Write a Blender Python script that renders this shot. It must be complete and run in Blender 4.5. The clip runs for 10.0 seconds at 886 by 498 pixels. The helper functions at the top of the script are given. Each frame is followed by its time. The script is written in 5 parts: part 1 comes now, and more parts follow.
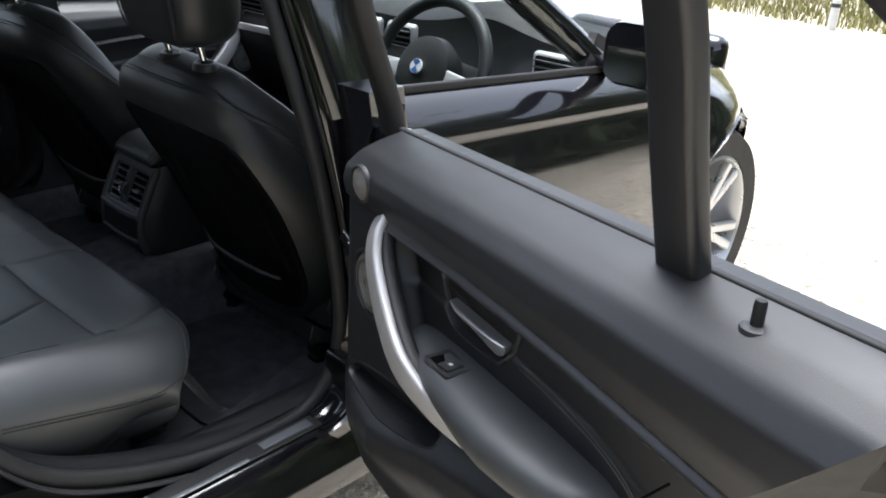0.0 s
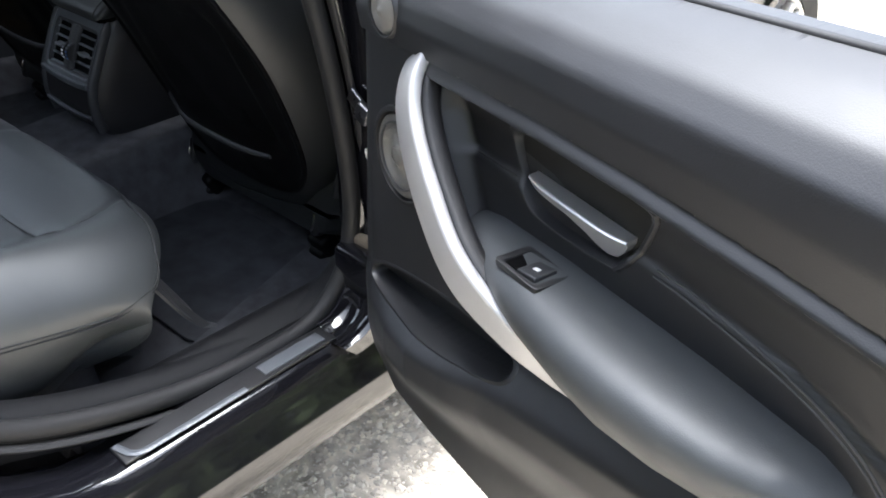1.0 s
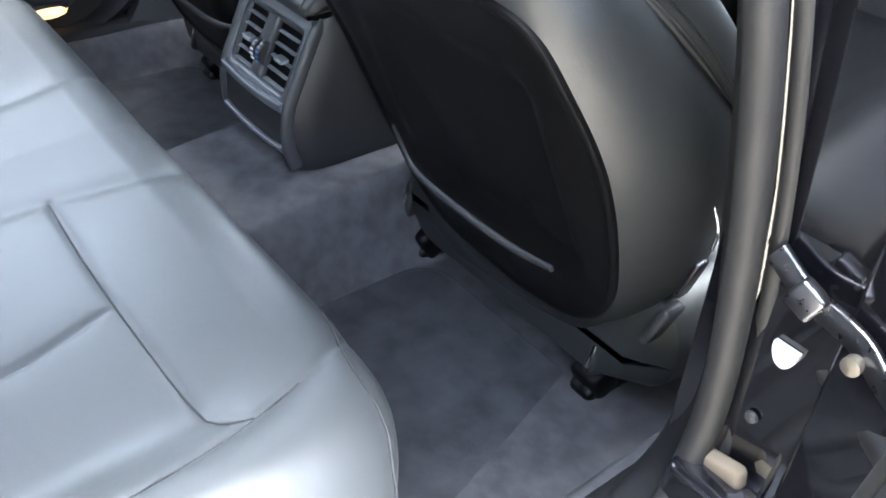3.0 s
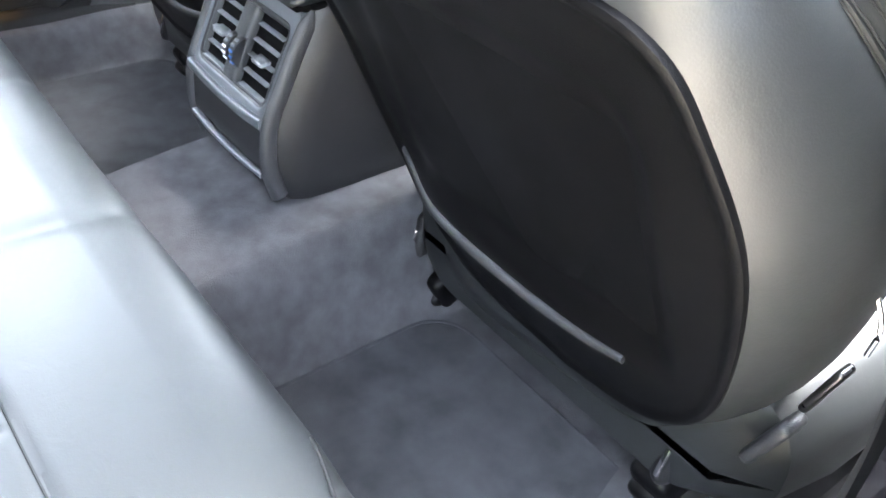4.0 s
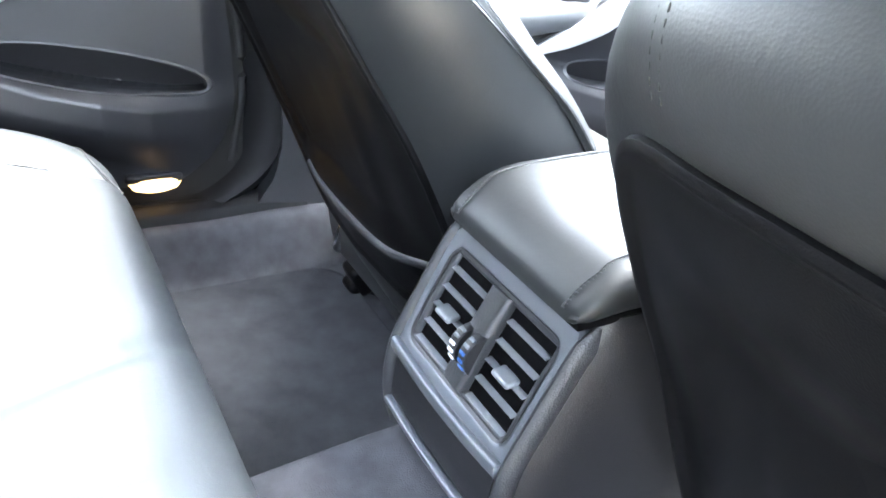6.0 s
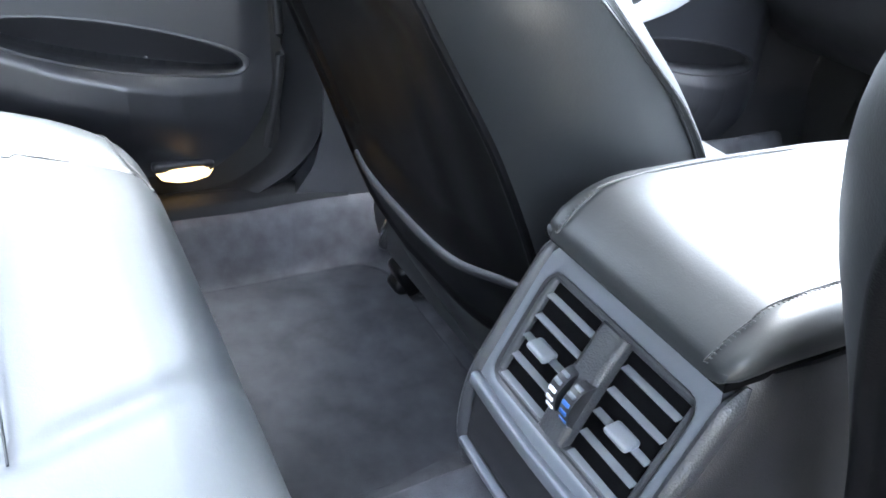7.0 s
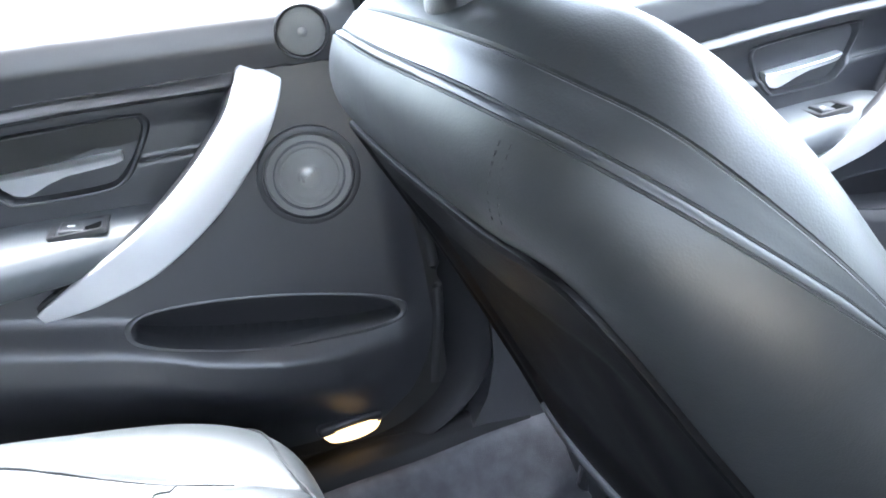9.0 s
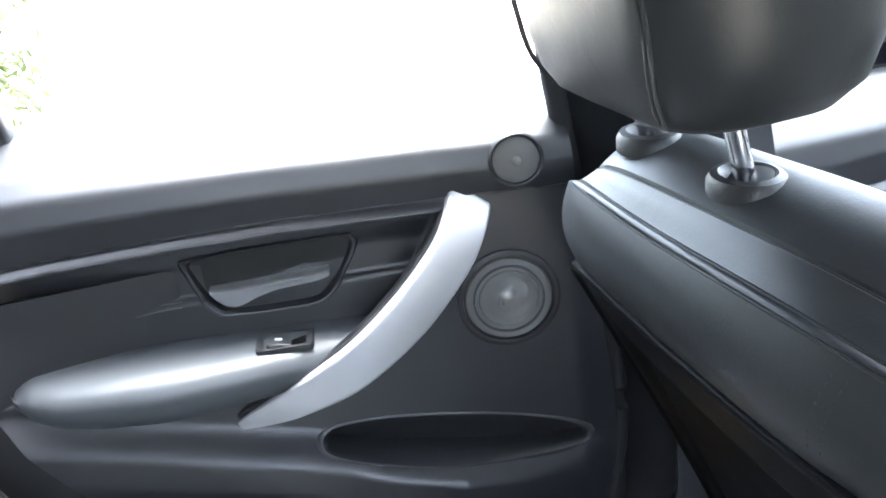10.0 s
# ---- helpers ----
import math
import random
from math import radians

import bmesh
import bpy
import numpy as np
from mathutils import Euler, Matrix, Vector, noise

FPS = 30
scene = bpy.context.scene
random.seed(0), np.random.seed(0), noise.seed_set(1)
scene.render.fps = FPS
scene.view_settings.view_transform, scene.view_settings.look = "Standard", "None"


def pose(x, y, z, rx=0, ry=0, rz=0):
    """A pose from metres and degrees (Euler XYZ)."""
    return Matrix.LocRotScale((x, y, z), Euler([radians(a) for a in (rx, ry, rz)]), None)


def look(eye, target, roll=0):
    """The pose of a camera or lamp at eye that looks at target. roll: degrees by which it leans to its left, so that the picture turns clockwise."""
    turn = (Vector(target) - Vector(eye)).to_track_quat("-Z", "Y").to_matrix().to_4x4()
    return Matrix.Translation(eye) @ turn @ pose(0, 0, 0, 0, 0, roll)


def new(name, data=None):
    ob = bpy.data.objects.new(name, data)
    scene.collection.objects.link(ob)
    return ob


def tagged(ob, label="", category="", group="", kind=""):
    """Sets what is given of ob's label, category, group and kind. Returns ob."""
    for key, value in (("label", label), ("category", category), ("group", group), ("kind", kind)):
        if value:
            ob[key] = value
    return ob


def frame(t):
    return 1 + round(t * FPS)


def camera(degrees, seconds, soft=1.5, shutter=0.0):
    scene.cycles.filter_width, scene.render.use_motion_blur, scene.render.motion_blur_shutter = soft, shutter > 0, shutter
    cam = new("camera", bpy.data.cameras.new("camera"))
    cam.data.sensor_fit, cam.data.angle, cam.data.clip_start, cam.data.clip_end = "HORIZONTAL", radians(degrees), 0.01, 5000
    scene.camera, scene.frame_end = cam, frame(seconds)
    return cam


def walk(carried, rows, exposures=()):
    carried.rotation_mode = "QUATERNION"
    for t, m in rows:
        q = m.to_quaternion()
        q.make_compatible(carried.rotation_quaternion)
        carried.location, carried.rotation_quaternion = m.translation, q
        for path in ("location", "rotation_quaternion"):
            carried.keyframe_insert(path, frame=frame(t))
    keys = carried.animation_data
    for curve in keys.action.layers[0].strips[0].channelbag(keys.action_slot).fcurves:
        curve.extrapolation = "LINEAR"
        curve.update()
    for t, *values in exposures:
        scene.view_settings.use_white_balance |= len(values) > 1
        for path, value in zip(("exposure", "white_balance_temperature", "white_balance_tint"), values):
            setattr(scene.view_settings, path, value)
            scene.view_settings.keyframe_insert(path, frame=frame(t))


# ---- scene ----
cam = camera(55.6, 10.0, soft=1.8)
PATH = [
    (0, look((1.7947, -0.8553, 1.2607), (1.1735, -0.1853, 0.8543), 2.61)),
    (0.5, look((1.6736, -0.8065, 1.1647), (1.0932, -0.1574, 0.6729), 3.42)),
    (1, look((1.5377, -0.6874, 1.1021), (0.9771, -0.0541, 0.5685), 1.21)),
    (1.5, look((1.3864, -0.6008, 1.0951), (0.8195, 0.0027, 0.5344), 0.72)),
    (1.7, look((1.3184, -0.5874, 1.1048), (0.7533, 0.0148, 0.5408), 0.50)),
    (2, look((1.2239, -0.5728, 1.1052), (0.6516, 0.0175, 0.5358), 0.55)),
    (2.2, look((1.1771, -0.5716, 1.1023), (0.5952, -0.0133, 0.5109), -0.65)),
    (2.5, look((1.1106, -0.5539, 1.0895), (0.5238, -0.0000, 0.4988), 1.96)),
    (2.7, look((1.0544, -0.5333, 1.0690), (0.4465, -0.0025, 0.4786), 2.27)),
    (3.8, look((0.8161, -0.3576, 0.9615), (0.1872, 0.1152, 0.3443), 2.69)),
    (4, look((0.7765, -0.3616, 0.9519), (0.1692, 0.1425, 0.3378), 3.93)),
    (4.5, look((0.7217, -0.3603, 0.9462), (0.0723, 0.1635, 0.3949), 1.76)),
    (5, look((0.6504, -0.3418, 0.9570), (-0.0490, 0.1579, 0.4458), 1.64)),
    (5.5, look((0.5371, -0.3258, 0.9471), (-0.2000, 0.1522, 0.4694), 4.43)),
    (6, look((0.4394, -0.3098, 0.9365), (-0.3140, 0.1382, 0.4552), 5.50)),
    (6.2, look((0.4096, -0.3090, 0.9312), (-0.3417, 0.1155, 0.4258), 4.65)),
    (7.3, look((0.2880, -0.3007, 0.9120), (-0.4535, 0.1295, 0.3955), 6.00)),
    (7.5, look((0.2687, -0.2933, 0.9210), (-0.4717, 0.1324, 0.4008), 4.59)),
    (8, look((0.2063, -0.2738, 0.9494), (-0.5807, 0.1070, 0.4639), 0.90)),
    (8.5, look((0.1504, -0.2614, 0.9842), (-0.6646, 0.0776, 0.5142), -2.40)),
    (9, look((0.1101, -0.2544, 1.0175), (-0.7407, 0.0380, 0.5807), -7.64)),
    (9.5, look((0.0755, -0.2772, 1.0402), (-0.7917, -0.0122, 0.6187), -6.47)),
    (10, look((0.0427, -0.3215, 1.0953), (-0.8671, -0.1347, 0.7247), -7.83)),
]

EXPOSURES = [
    (0.0, 1.75, 6090, 10), (0.5, 2.55, 6040, 10), (1.0, 2.75, 6040, 10), (1.5, 2.9, 5940, 10), (2.0, 3.1, 5890, 10), (2.5, 4.44, 5900, 10), (2.7, 4.72, 5900, 10), (3.8, 5.85, 6250, 10), (4.5, 6.48, 6350, 10), (5.0, 6.6, 6300, 10), (5.5, 6.5, 6150, 10), (6.0, 6.28, 6100, 10), (7.5, 6.0, 5830, 10), (8.5, 5.90, 5790, 10), (9.2, 5.72, 5890, 10), (10.0, 5.12, 5930, 10),
]
walk(cam, PATH, EXPOSURES)

# ---- daylight ----
world = bpy.data.worlds.new("sky")
world.use_nodes = True
scene.world = world
wn, wl = world.node_tree.nodes, world.node_tree.links
sky = wn.new("ShaderNodeTexSky")
sky.sky_type = "NISHITA"
sky.sun_disc = False
sky.sun_elevation = radians(78)
sky.sun_rotation = radians(-32)
sky.air_density, sky.dust_density, sky.ozone_density = 1.0, 3.0, 1.0
wn["Background"].inputs["Strength"].default_value = 0.15
grey = wn.new("ShaderNodeRGBToBW")
veil = wn.new("ShaderNodeMix")
veil.data_type = "RGBA"
veil.inputs[0].default_value = 0.7
wl.new(sky.outputs[0], grey.inputs[0])
wl.new(sky.outputs[0], veil.inputs[6])
wl.new(grey.outputs[0], veil.inputs[7])
wl.new(veil.outputs[2], wn["Background"].inputs["Color"])
sun = new("sun", bpy.data.lights.new("sun", "SUN"))
sun.data.energy, sun.data.angle, sun.data.color = 1.3, radians(45), (1.0, 0.98, 0.95)
sun.matrix_basis = look((-0.5, 0.8, 4.6), (0, 0, 0))


# ---- materials ----
def material(name, colour, rough=0.5, metal=0.0, grain=0.0, scale=300.0, vary=0.15, vscale=6.0, coat=0.0, cells=False, spec=0.5, rvary=0.12, island=0.0, crease=0.0):
    m = bpy.data.materials.new(name)
    m.use_nodes = True
    n, l = m.node_tree.nodes, m.node_tree.links
    b = n["Principled BSDF"]
    b.inputs["Metallic"].default_value = metal
    b.inputs["Specular IOR Level"].default_value = spec
    b.inputs["Coat Weight"].default_value = coat
    b.inputs["Coat Roughness"].default_value = 0.04
    co = n.new("ShaderNodeTexCoord")
    big = n.new("ShaderNodeTexNoise")
    big.inputs["Scale"].default_value, big.inputs["Detail"].default_value = vscale, 6
    l.new(co.outputs["Object"], big.inputs["Vector"])
    ramp = n.new("ShaderNodeMix")
    ramp.data_type = "RGBA"
    ramp.inputs[6].default_value = (*[c * (1 - vary) for c in colour], 1)
    ramp.inputs[7].default_value = (*[min(1, c * (1 + vary)) for c in colour], 1)
    if island:
        geo = n.new("ShaderNodeNewGeometry")
        l.new(geo.outputs["Random Per Island"], ramp.inputs[0])
    else:
        spread = n.new("ShaderNodeMapRange")
        spread.inputs[1].default_value, spread.inputs[2].default_value = 0.32, 0.68
        l.new(big.outputs["Fac"], spread.inputs[0])
        l.new(spread.outputs[0], ramp.inputs[0])
    l.new(ramp.outputs[2], b.inputs["Base Color"])
    mr = n.new("ShaderNodeMapRange")
    mr.inputs[3].default_value, mr.inputs[4].default_value = max(0.02, rough - rvary), min(1, rough + rvary)
    wear = n.new("ShaderNodeTexNoise")
    wear.inputs["Scale"].default_value, wear.inputs["Detail"].default_value = vscale * 3.1, 8
    l.new(co.outputs["Object"], wear.inputs["Vector"])
    l.new(wear.outputs["Fac"], mr.inputs[0])
    l.new(mr.outputs[0], b.inputs["Roughness"])
    if grain:
        tex = n.new("ShaderNodeTexVoronoi" if cells else "ShaderNodeTexNoise")
        tex.inputs["Scale"].default_value = scale
        if not cells:
            tex.inputs["Detail"].default_value = 4
        l.new(co.outputs["Object"], tex.inputs["Vector"])
        bump = n.new("ShaderNodeBump")
        bump.inputs["Strength"].default_value, bump.inputs["Distance"].default_value = grain, 0.001
        if crease:
            fold = n.new("ShaderNodeTexNoise")
            fold.inputs["Scale"].default_value, fold.inputs["Detail"].default_value, fold.inputs["Distortion"].default_value = 38, 5, 1.2
            l.new(co.outputs["Object"], fold.inputs["Vector"])
            soft = n.new("ShaderNodeBump")
            soft.inputs["Strength"].default_value, soft.inputs["Distance"].default_value = crease, 0.004
            l.new(fold.outputs["Fac"], soft.inputs["Height"])
            l.new(soft.outputs["Normal"], bump.inputs["Normal"])
        l.new(tex.outputs[0], bump.inputs["Height"])
        l.new(bump.outputs[0], b.inputs["Normal"])
    return m


def glass(name, tint=(0.97, 0.99, 0.98)):
    m = bpy.data.materials.new(name)
    m.use_nodes = True
    n, l = m.node_tree.nodes, m.node_tree.links
    n.remove(n["Principled BSDF"])
    a, g, mix, fres = (n.new("ShaderNode" + k) for k in ("BsdfTransparent", "BsdfGlossy", "MixShader", "LayerWeight"))
    a.inputs[0].default_value = (*tint, 1)
    g.inputs["Roughness"].default_value = 0.02
    power, gain = n.new("ShaderNodeMath"), n.new("ShaderNodeMath")
    power.operation, gain.operation = "POWER", "MULTIPLY_ADD"
    power.inputs[1].default_value = 5.0
    gain.inputs[1].default_value, gain.inputs[2].default_value = 0.5, 0.015
    l.new(fres.outputs["Facing"], power.inputs[0])
    l.new(power.outputs[0], gain.inputs[0])
    l.new(gain.outputs[0], mix.inputs[0])
    l.new(a.outputs[0], mix.inputs[1])
    l.new(g.outputs[0], mix.inputs[2])
    l.new(mix.outputs[0], n["Material Output"].inputs[0])
    return m


def lamp_glow(name, colour, power):
    m = bpy.data.materials.new(name)
    m.use_nodes = True
    b = m.node_tree.nodes["Principled BSDF"]
    b.inputs["Base Color"].default_value = (0.8, 0.7, 0.5, 1)
    b.inputs["Emission Color"].default_value = (*colour, 1)
    b.inputs["Emission Strength"].default_value = power
    return m


LEATHER = material("black_leather", (0.034, 0.038, 0.040), 0.48, grain=0.06, scale=900, cells=True, vary=0.08, vscale=5, rvary=0.03, spec=0.95, crease=0.06)
LEATHER_SEAT = material("black_front_leather", (0.0160, 0.0176, 0.0185), 0.45, grain=0.06, scale=700, cells=True, vary=0.12, vscale=9, rvary=0.06, spec=0.5, crease=0.06)
ARM_LEATHER = material("door_armrest_leather", (0.042, 0.046, 0.050), 0.50, grain=0.08, scale=800, cells=True, vary=0.1, vscale=9, rvary=0.05, spec=0.7, crease=0.06)
PALE_THREAD = material("grey_sewing_thread", (0.07, 0.073, 0.076), 0.7, grain=0.3, scale=900)
LID_LEATHER = material("armrest_lid_leather", (0.015, 0.0165, 0.0175), 0.48, grain=0.06, scale=900, cells=True, vary=0.12, vscale=9, rvary=0.06, spec=0.45, crease=0.05)
THREAD = material("seam_thread", (0.02, 0.021, 0.022), 0.7, grain=0.3, scale=900)
VINYL = material("black_door_vinyl", (0.0108, 0.0114, 0.0138), 0.45, grain=0.07, scale=800, cells=True, vary=0.1, rvary=0.06, spec=0.72)
PLASTIC = material("black_grained_plastic", (0.014, 0.014, 0.0155), 0.44, grain=0.2, scale=1000, cells=True, vary=0.12, rvary=0.06)
DASH = material("soft_dash_skin", (0.010, 0.010, 0.011), 0.55, vary=0.1, spec=0.3)
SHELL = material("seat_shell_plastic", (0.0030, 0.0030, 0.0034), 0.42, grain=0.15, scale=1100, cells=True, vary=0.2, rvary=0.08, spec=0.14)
GREY_PLASTIC = material("dark_grey_plastic", (0.030, 0.031, 0.034), 0.42, grain=0.3, scale=700, cells=True, vary=0.1)
TRIM_GREY = material("grey_console_trim", (0.115, 0.124, 0.138), 0.36, metal=0.25, grain=0.15, scale=900, vary=0.06)
# near-black that paints shade into gaps and recesses; also colours a seam and slats
SHADE_BLACK = material("shade_black", (0.002, 0.002, 0.0023), 0.8, spec=0.05)
PAINT = material("black_car_paint", (0.006, 0.006, 0.008), 0.12, coat=1.0, vary=0.1, rvary=0.05)
DULL_PAINT = material("dusty_black_paint", (0.013, 0.013, 0.012), 0.55, vary=0.25, vscale=12, spec=0.3, grain=0.1, scale=400)
SILL_PLASTIC = material("coarse_sill_plastic", (0.007, 0.0073, 0.0085), 0.60, grain=0.3, scale=900, cells=True, vary=0.15, spec=0.25)
RUBBER = material("black_rubber_seal", (0.011, 0.011, 0.012), 0.64, grain=0.2, scale=500)
ALU = material("brushed_aluminium", (0.50, 0.50, 0.51), 0.42, metal=0.45, grain=0.12, scale=900, vary=0.04)
CHROME = material("satin_chrome", (0.75, 0.75, 0.77), 0.14, metal=1.0, vary=0.03, rvary=0.05)
CARPET = material("dark_grey_carpet", (0.054, 0.055, 0.061), 0.95, grain=0.9, scale=700, vary=0.24, vscale=34, spec=0.2)
MAT_CARPET = material("charcoal_mat_pile", (0.036, 0.038, 0.043), 0.95, grain=0.9, scale=800, vary=0.27, vscale=26, spec=0.2)
GRILLE = material("speaker_mesh", (0.135, 0.133, 0.128), 0.58, metal=0.15, grain=0.15, scale=1200, cells=True)
HEADLINER = material("grey_headliner", (0.52, 0.52, 0.51), 0.95, grain=0.3, scale=900)
GLASS = glass("clear_glass")
TINTED = glass("tinted_glass", (0.20, 0.21, 0.21))
TYRE = material("tyre_rubber", (0.02, 0.02, 0.02), 0.75, grain=0.3, scale=200)
ALLOY = material("alloy_wheel", (0.6, 0.61, 0.62), 0.3, metal=0.8, vary=0.05)
MIRROR = material("mirror_glass", (0.9, 0.9, 0.9), 0.02, metal=1.0, vary=0.0, rvary=0.0)
SATIN = material("satin_lever_chrome", (0.78, 0.78, 0.79), 0.30, metal=0.8, vary=0.03, rvary=0.05)
DARK_STEEL = material("dark_steel", (0.16, 0.16, 0.17), 0.3, metal=1.0, vary=0.2, vscale=40, rvary=0.1)
BRASS = material("zinc_bracket", (0.17, 0.155, 0.13), 0.45, metal=0.8, vary=0.2, vscale=40)
GLOW = lamp_glow("warm_lamp_lens", (1.0, 0.62, 0.22), 0.08)
# paler than the mesh: the woofer dome's highlight is put into its colour
DOME_SHEEN = material("dome_painted_sheen", (0.17, 0.166, 0.157), 0.26, metal=0.4, grain=0.2, scale=900, cells=True)
TAN = material("tan_surface", (0.14, 0.115, 0.085), 0.8, grain=0.4, scale=300)
SLAT = material("pale_vent_slat", (0.20, 0.21, 0.225), 0.35, metal=0.3, vary=0.05)
WHITE = material("white_plastic", (0.7, 0.7, 0.7), 0.4)
BLUE = material("blue_mark", (0.03, 0.10, 0.30), 0.4)


# ---- building helpers ----
def thing(name, place, label, category, group="", kind=""):
    ob = new(name)
    ob.empty_display_size = 0.05
    ob.location = place
    return tagged(ob, label, category, group, kind)


def part(name, bm, mat, parent=None, label="", smooth=True):
    bmesh.ops.recalc_face_normals(bm, faces=bm.faces)
    me = bpy.data.meshes.new(name)
    bm.to_mesh(me)
    bm.free()
    me.materials.append(mat)
    if smooth:
        me.polygons.foreach_set("use_smooth", [True] * len(me.polygons))
        me.set_sharp_from_angle(angle=radians(42))
    ob = new(name, me)
    if parent:
        ob.parent = parent
        if parent.parent is None:
            ob.matrix_parent_inverse = Matrix.Translation(parent.location).inverted()
    if label:
        ob["label"] = label
    return ob


def loft(rings, closed=True, caps=True):
    bm = bmesh.new()
    vs = [[bm.verts.new(p) for p in r] for r in rings]
    n = len(vs[0])
    for a, b in zip(vs, vs[1:]):
        for i in range(n if closed else n - 1):
            j = (i + 1) % n
            bm.faces.new((a[i], a[j], b[j], b[i]))
    if caps and closed:
        bm.faces.new(vs[0][::-1])
        bm.faces.new(vs[-1])
    return bm


def sheet(f, us, vs, back=None):
    """A grid of points f(u, v); with back, a vector by which its rim is drawn back and closed."""
    bm = bmesh.new()
    g = [[bm.verts.new(f(u, v)) for v in vs] for u in us]
    for a, b in zip(g, g[1:]):
        for i in range(len(vs) - 1):
            bm.faces.new((a[i], a[i + 1], b[i + 1], b[i]))
    if back is not None:
        rim = g[0][:] + [r[-1] for r in g[1:]] + g[-1][-2::-1] + [r[0] for r in g[-2:0:-1]]
        low = [bm.verts.new(v.co + Vector(back)) for v in rim]
        for i in range(len(rim)):
            j = (i + 1) % len(rim)
            bm.faces.new((rim[i], rim[j], low[j], low[i]))
        bm.faces.new(low)
    return bm


def rounded(w, h, r, k=5):
    """A rounded rectangle of width w and height h round the origin, as 2D points."""
    out = []
    for cx, cy, a0 in ((w / 2 - r, h / 2 - r, 0), (-w / 2 + r, h / 2 - r, 90), (-w / 2 + r, -h / 2 + r, 180), (w / 2 - r, -h / 2 + r, 270)):
        for i in range(k + 1):
            a = radians(a0 + 90 * i / k)
            out.append((cx + r * math.cos(a), cy + r * math.sin(a)))
    return out


def block(size, m=None, r=0.006, k=3):
    """A box of that size with rounded edges, centred, at the pose m."""
    sx, sy, sz = size
    r = min(r, 0.49 * min(size))
    rings = []
    for i in range(k + 1):
        a = radians(90 * i / k)
        e = r * (1 - math.sin(a))
        rings.append((-sz / 2 + r * (1 - math.cos(a)), e))
    rings += [(-z, e) for z, e in rings[::-1]]
    bm = loft([[(x * (sx - 2 * e) / sx, y * (sy - 2 * e) / sy, z) for x, y in rounded(sx, sy, max(r, 0.0005), k)] for z, e in rings])
    if m is not None:
        bm.transform(m)
    return bm


def lathe(profile, m, n=40):
    """Points (radius, height) turned about z, at the pose m."""
    bm = loft([[(r * math.cos(2 * math.pi * i / n), r * math.sin(2 * math.pi * i / n), h) for i in range(n)] for r, h in profile])
    bm.transform(m)
    return bm


def smooth_path(pts, k=6):
    """A Catmull-Rom line through the points."""
    p = [Vector(q) for q in pts]
    p = [2 * p[0] - p[1]] + p + [2 * p[-1] - p[-2]]
    out = []
    for a, b, c, d in zip(p, p[1:], p[2:], p[3:]):
        for i in range(k):
            t = i / k
            out.append(0.5 * (2 * b + (c - a) * t + (2 * a - 5 * b + 4 * c - d) * t * t + (3 * b - a - 3 * c + d) * t ** 3))
    return out + [p[-2]]


def tube(pts, wide, high=None, up=(0, 0, 1), n=10, k=5, taper=None, box=False):
    """A bar swept along a smooth line; wide across, high along up."""
    line = smooth_path(pts, k)
    high = high or wide
    rings = []
    for i, p in enumerate(line):
        t = (line[min(i + 1, len(line) - 1)] - line[max(i - 1, 0)]).normalized()
        s = t.cross(Vector(up)).normalized()
        v = s.cross(t).normalized()
        f = taper(i / (len(line) - 1)) if taper else 1.0
        sec = rounded(wide, high, min(wide, high) * 0.32, 3) if box else [(wide / 2 * math.cos(2 * math.pi * j / n), high / 2 * math.sin(2 * math.pi * j / n)) for j in range(n)]
        rings.append([p + s * (x * f) + v * (y * f) for x, y in sec])
    return loft(rings)


def joined(*bms):
    bm = bmesh.new()
    for b in bms:
        me = bpy.data.meshes.new("tmp")
        b.to_mesh(me)
        b.free()
        bm.from_mesh(me)
        bpy.data.meshes.remove(me)
    return bm


def step(a, b, x):
    t = min(1.0, max(0.0, (x - a) / (b - a)))
    return t * t * (3 - 2 * t)


def lerp_table(table, x):
    return float(np.interp(x, [r[0] for r in table], [r[1] for r in table]))


def seg_distance(px, py, pts):
    best = 9.0
    for (ax, ay), (bx, by) in zip(pts, pts[1:]):
        dx, dy = bx - ax, by - ay
        t = max(0.0, min(1.0, ((px - ax) * dx + (py - ay) * dy) / (dx * dx + dy * dy)))
        best = min(best, math.hypot(px - ax - t * dx, py - ay - t * dy))
    return best


# ---- rear door, laid out along u (rearwards), w (into the cabin) and z ----
def door_frame(right, ahead=0.0, low=0.0):
    if right:
        p, u, n = Vector((0.924, -0.126, 0)), Vector((0.9632, -0.2688, 0)), Vector((-0.2688, -0.9632, 0))
    elif ahead:
        p, u, n = Vector((-0.672, -0.039, 0)), Vector((0, -1, 0)), Vector((1, 0, 0))
    else:
        p, u, n = Vector((-0.681, -0.039, 0)), Vector((-0.154, -0.988, 0)), Vector((0.988, -0.154, 0))

    def place(bm):
        for v in bm.verts:
            a, b, c = v.co
            v.co = p + u * a + n * b + Vector((0, ahead, c - low))
        return bm
    return p, place


FRONT_EDGE = [(0.40, 0.065), (0.418, 0.034), (0.445, 0.004), (0.474, -0.017), (0.50, -0.029), (0.53, -0.035), (0.60, -0.033), (0.68, -0.025), (0.75, -0.010), (0.90, 0.0), (0.96, 0.0)]
REAR_EDGE = [(0.40, 0.37), (0.45, 0.43), (0.60, 0.54), (0.70, 0.615), (0.815, 0.705), (0.93, 0.80), (0.96, 0.82)]
TOP_PROFILE = [(0.0, -0.003), (0.30, 0.003), (0.55, -0.002), (0.75, -0.022), (0.9, -0.055), (1.0, -0.092)]


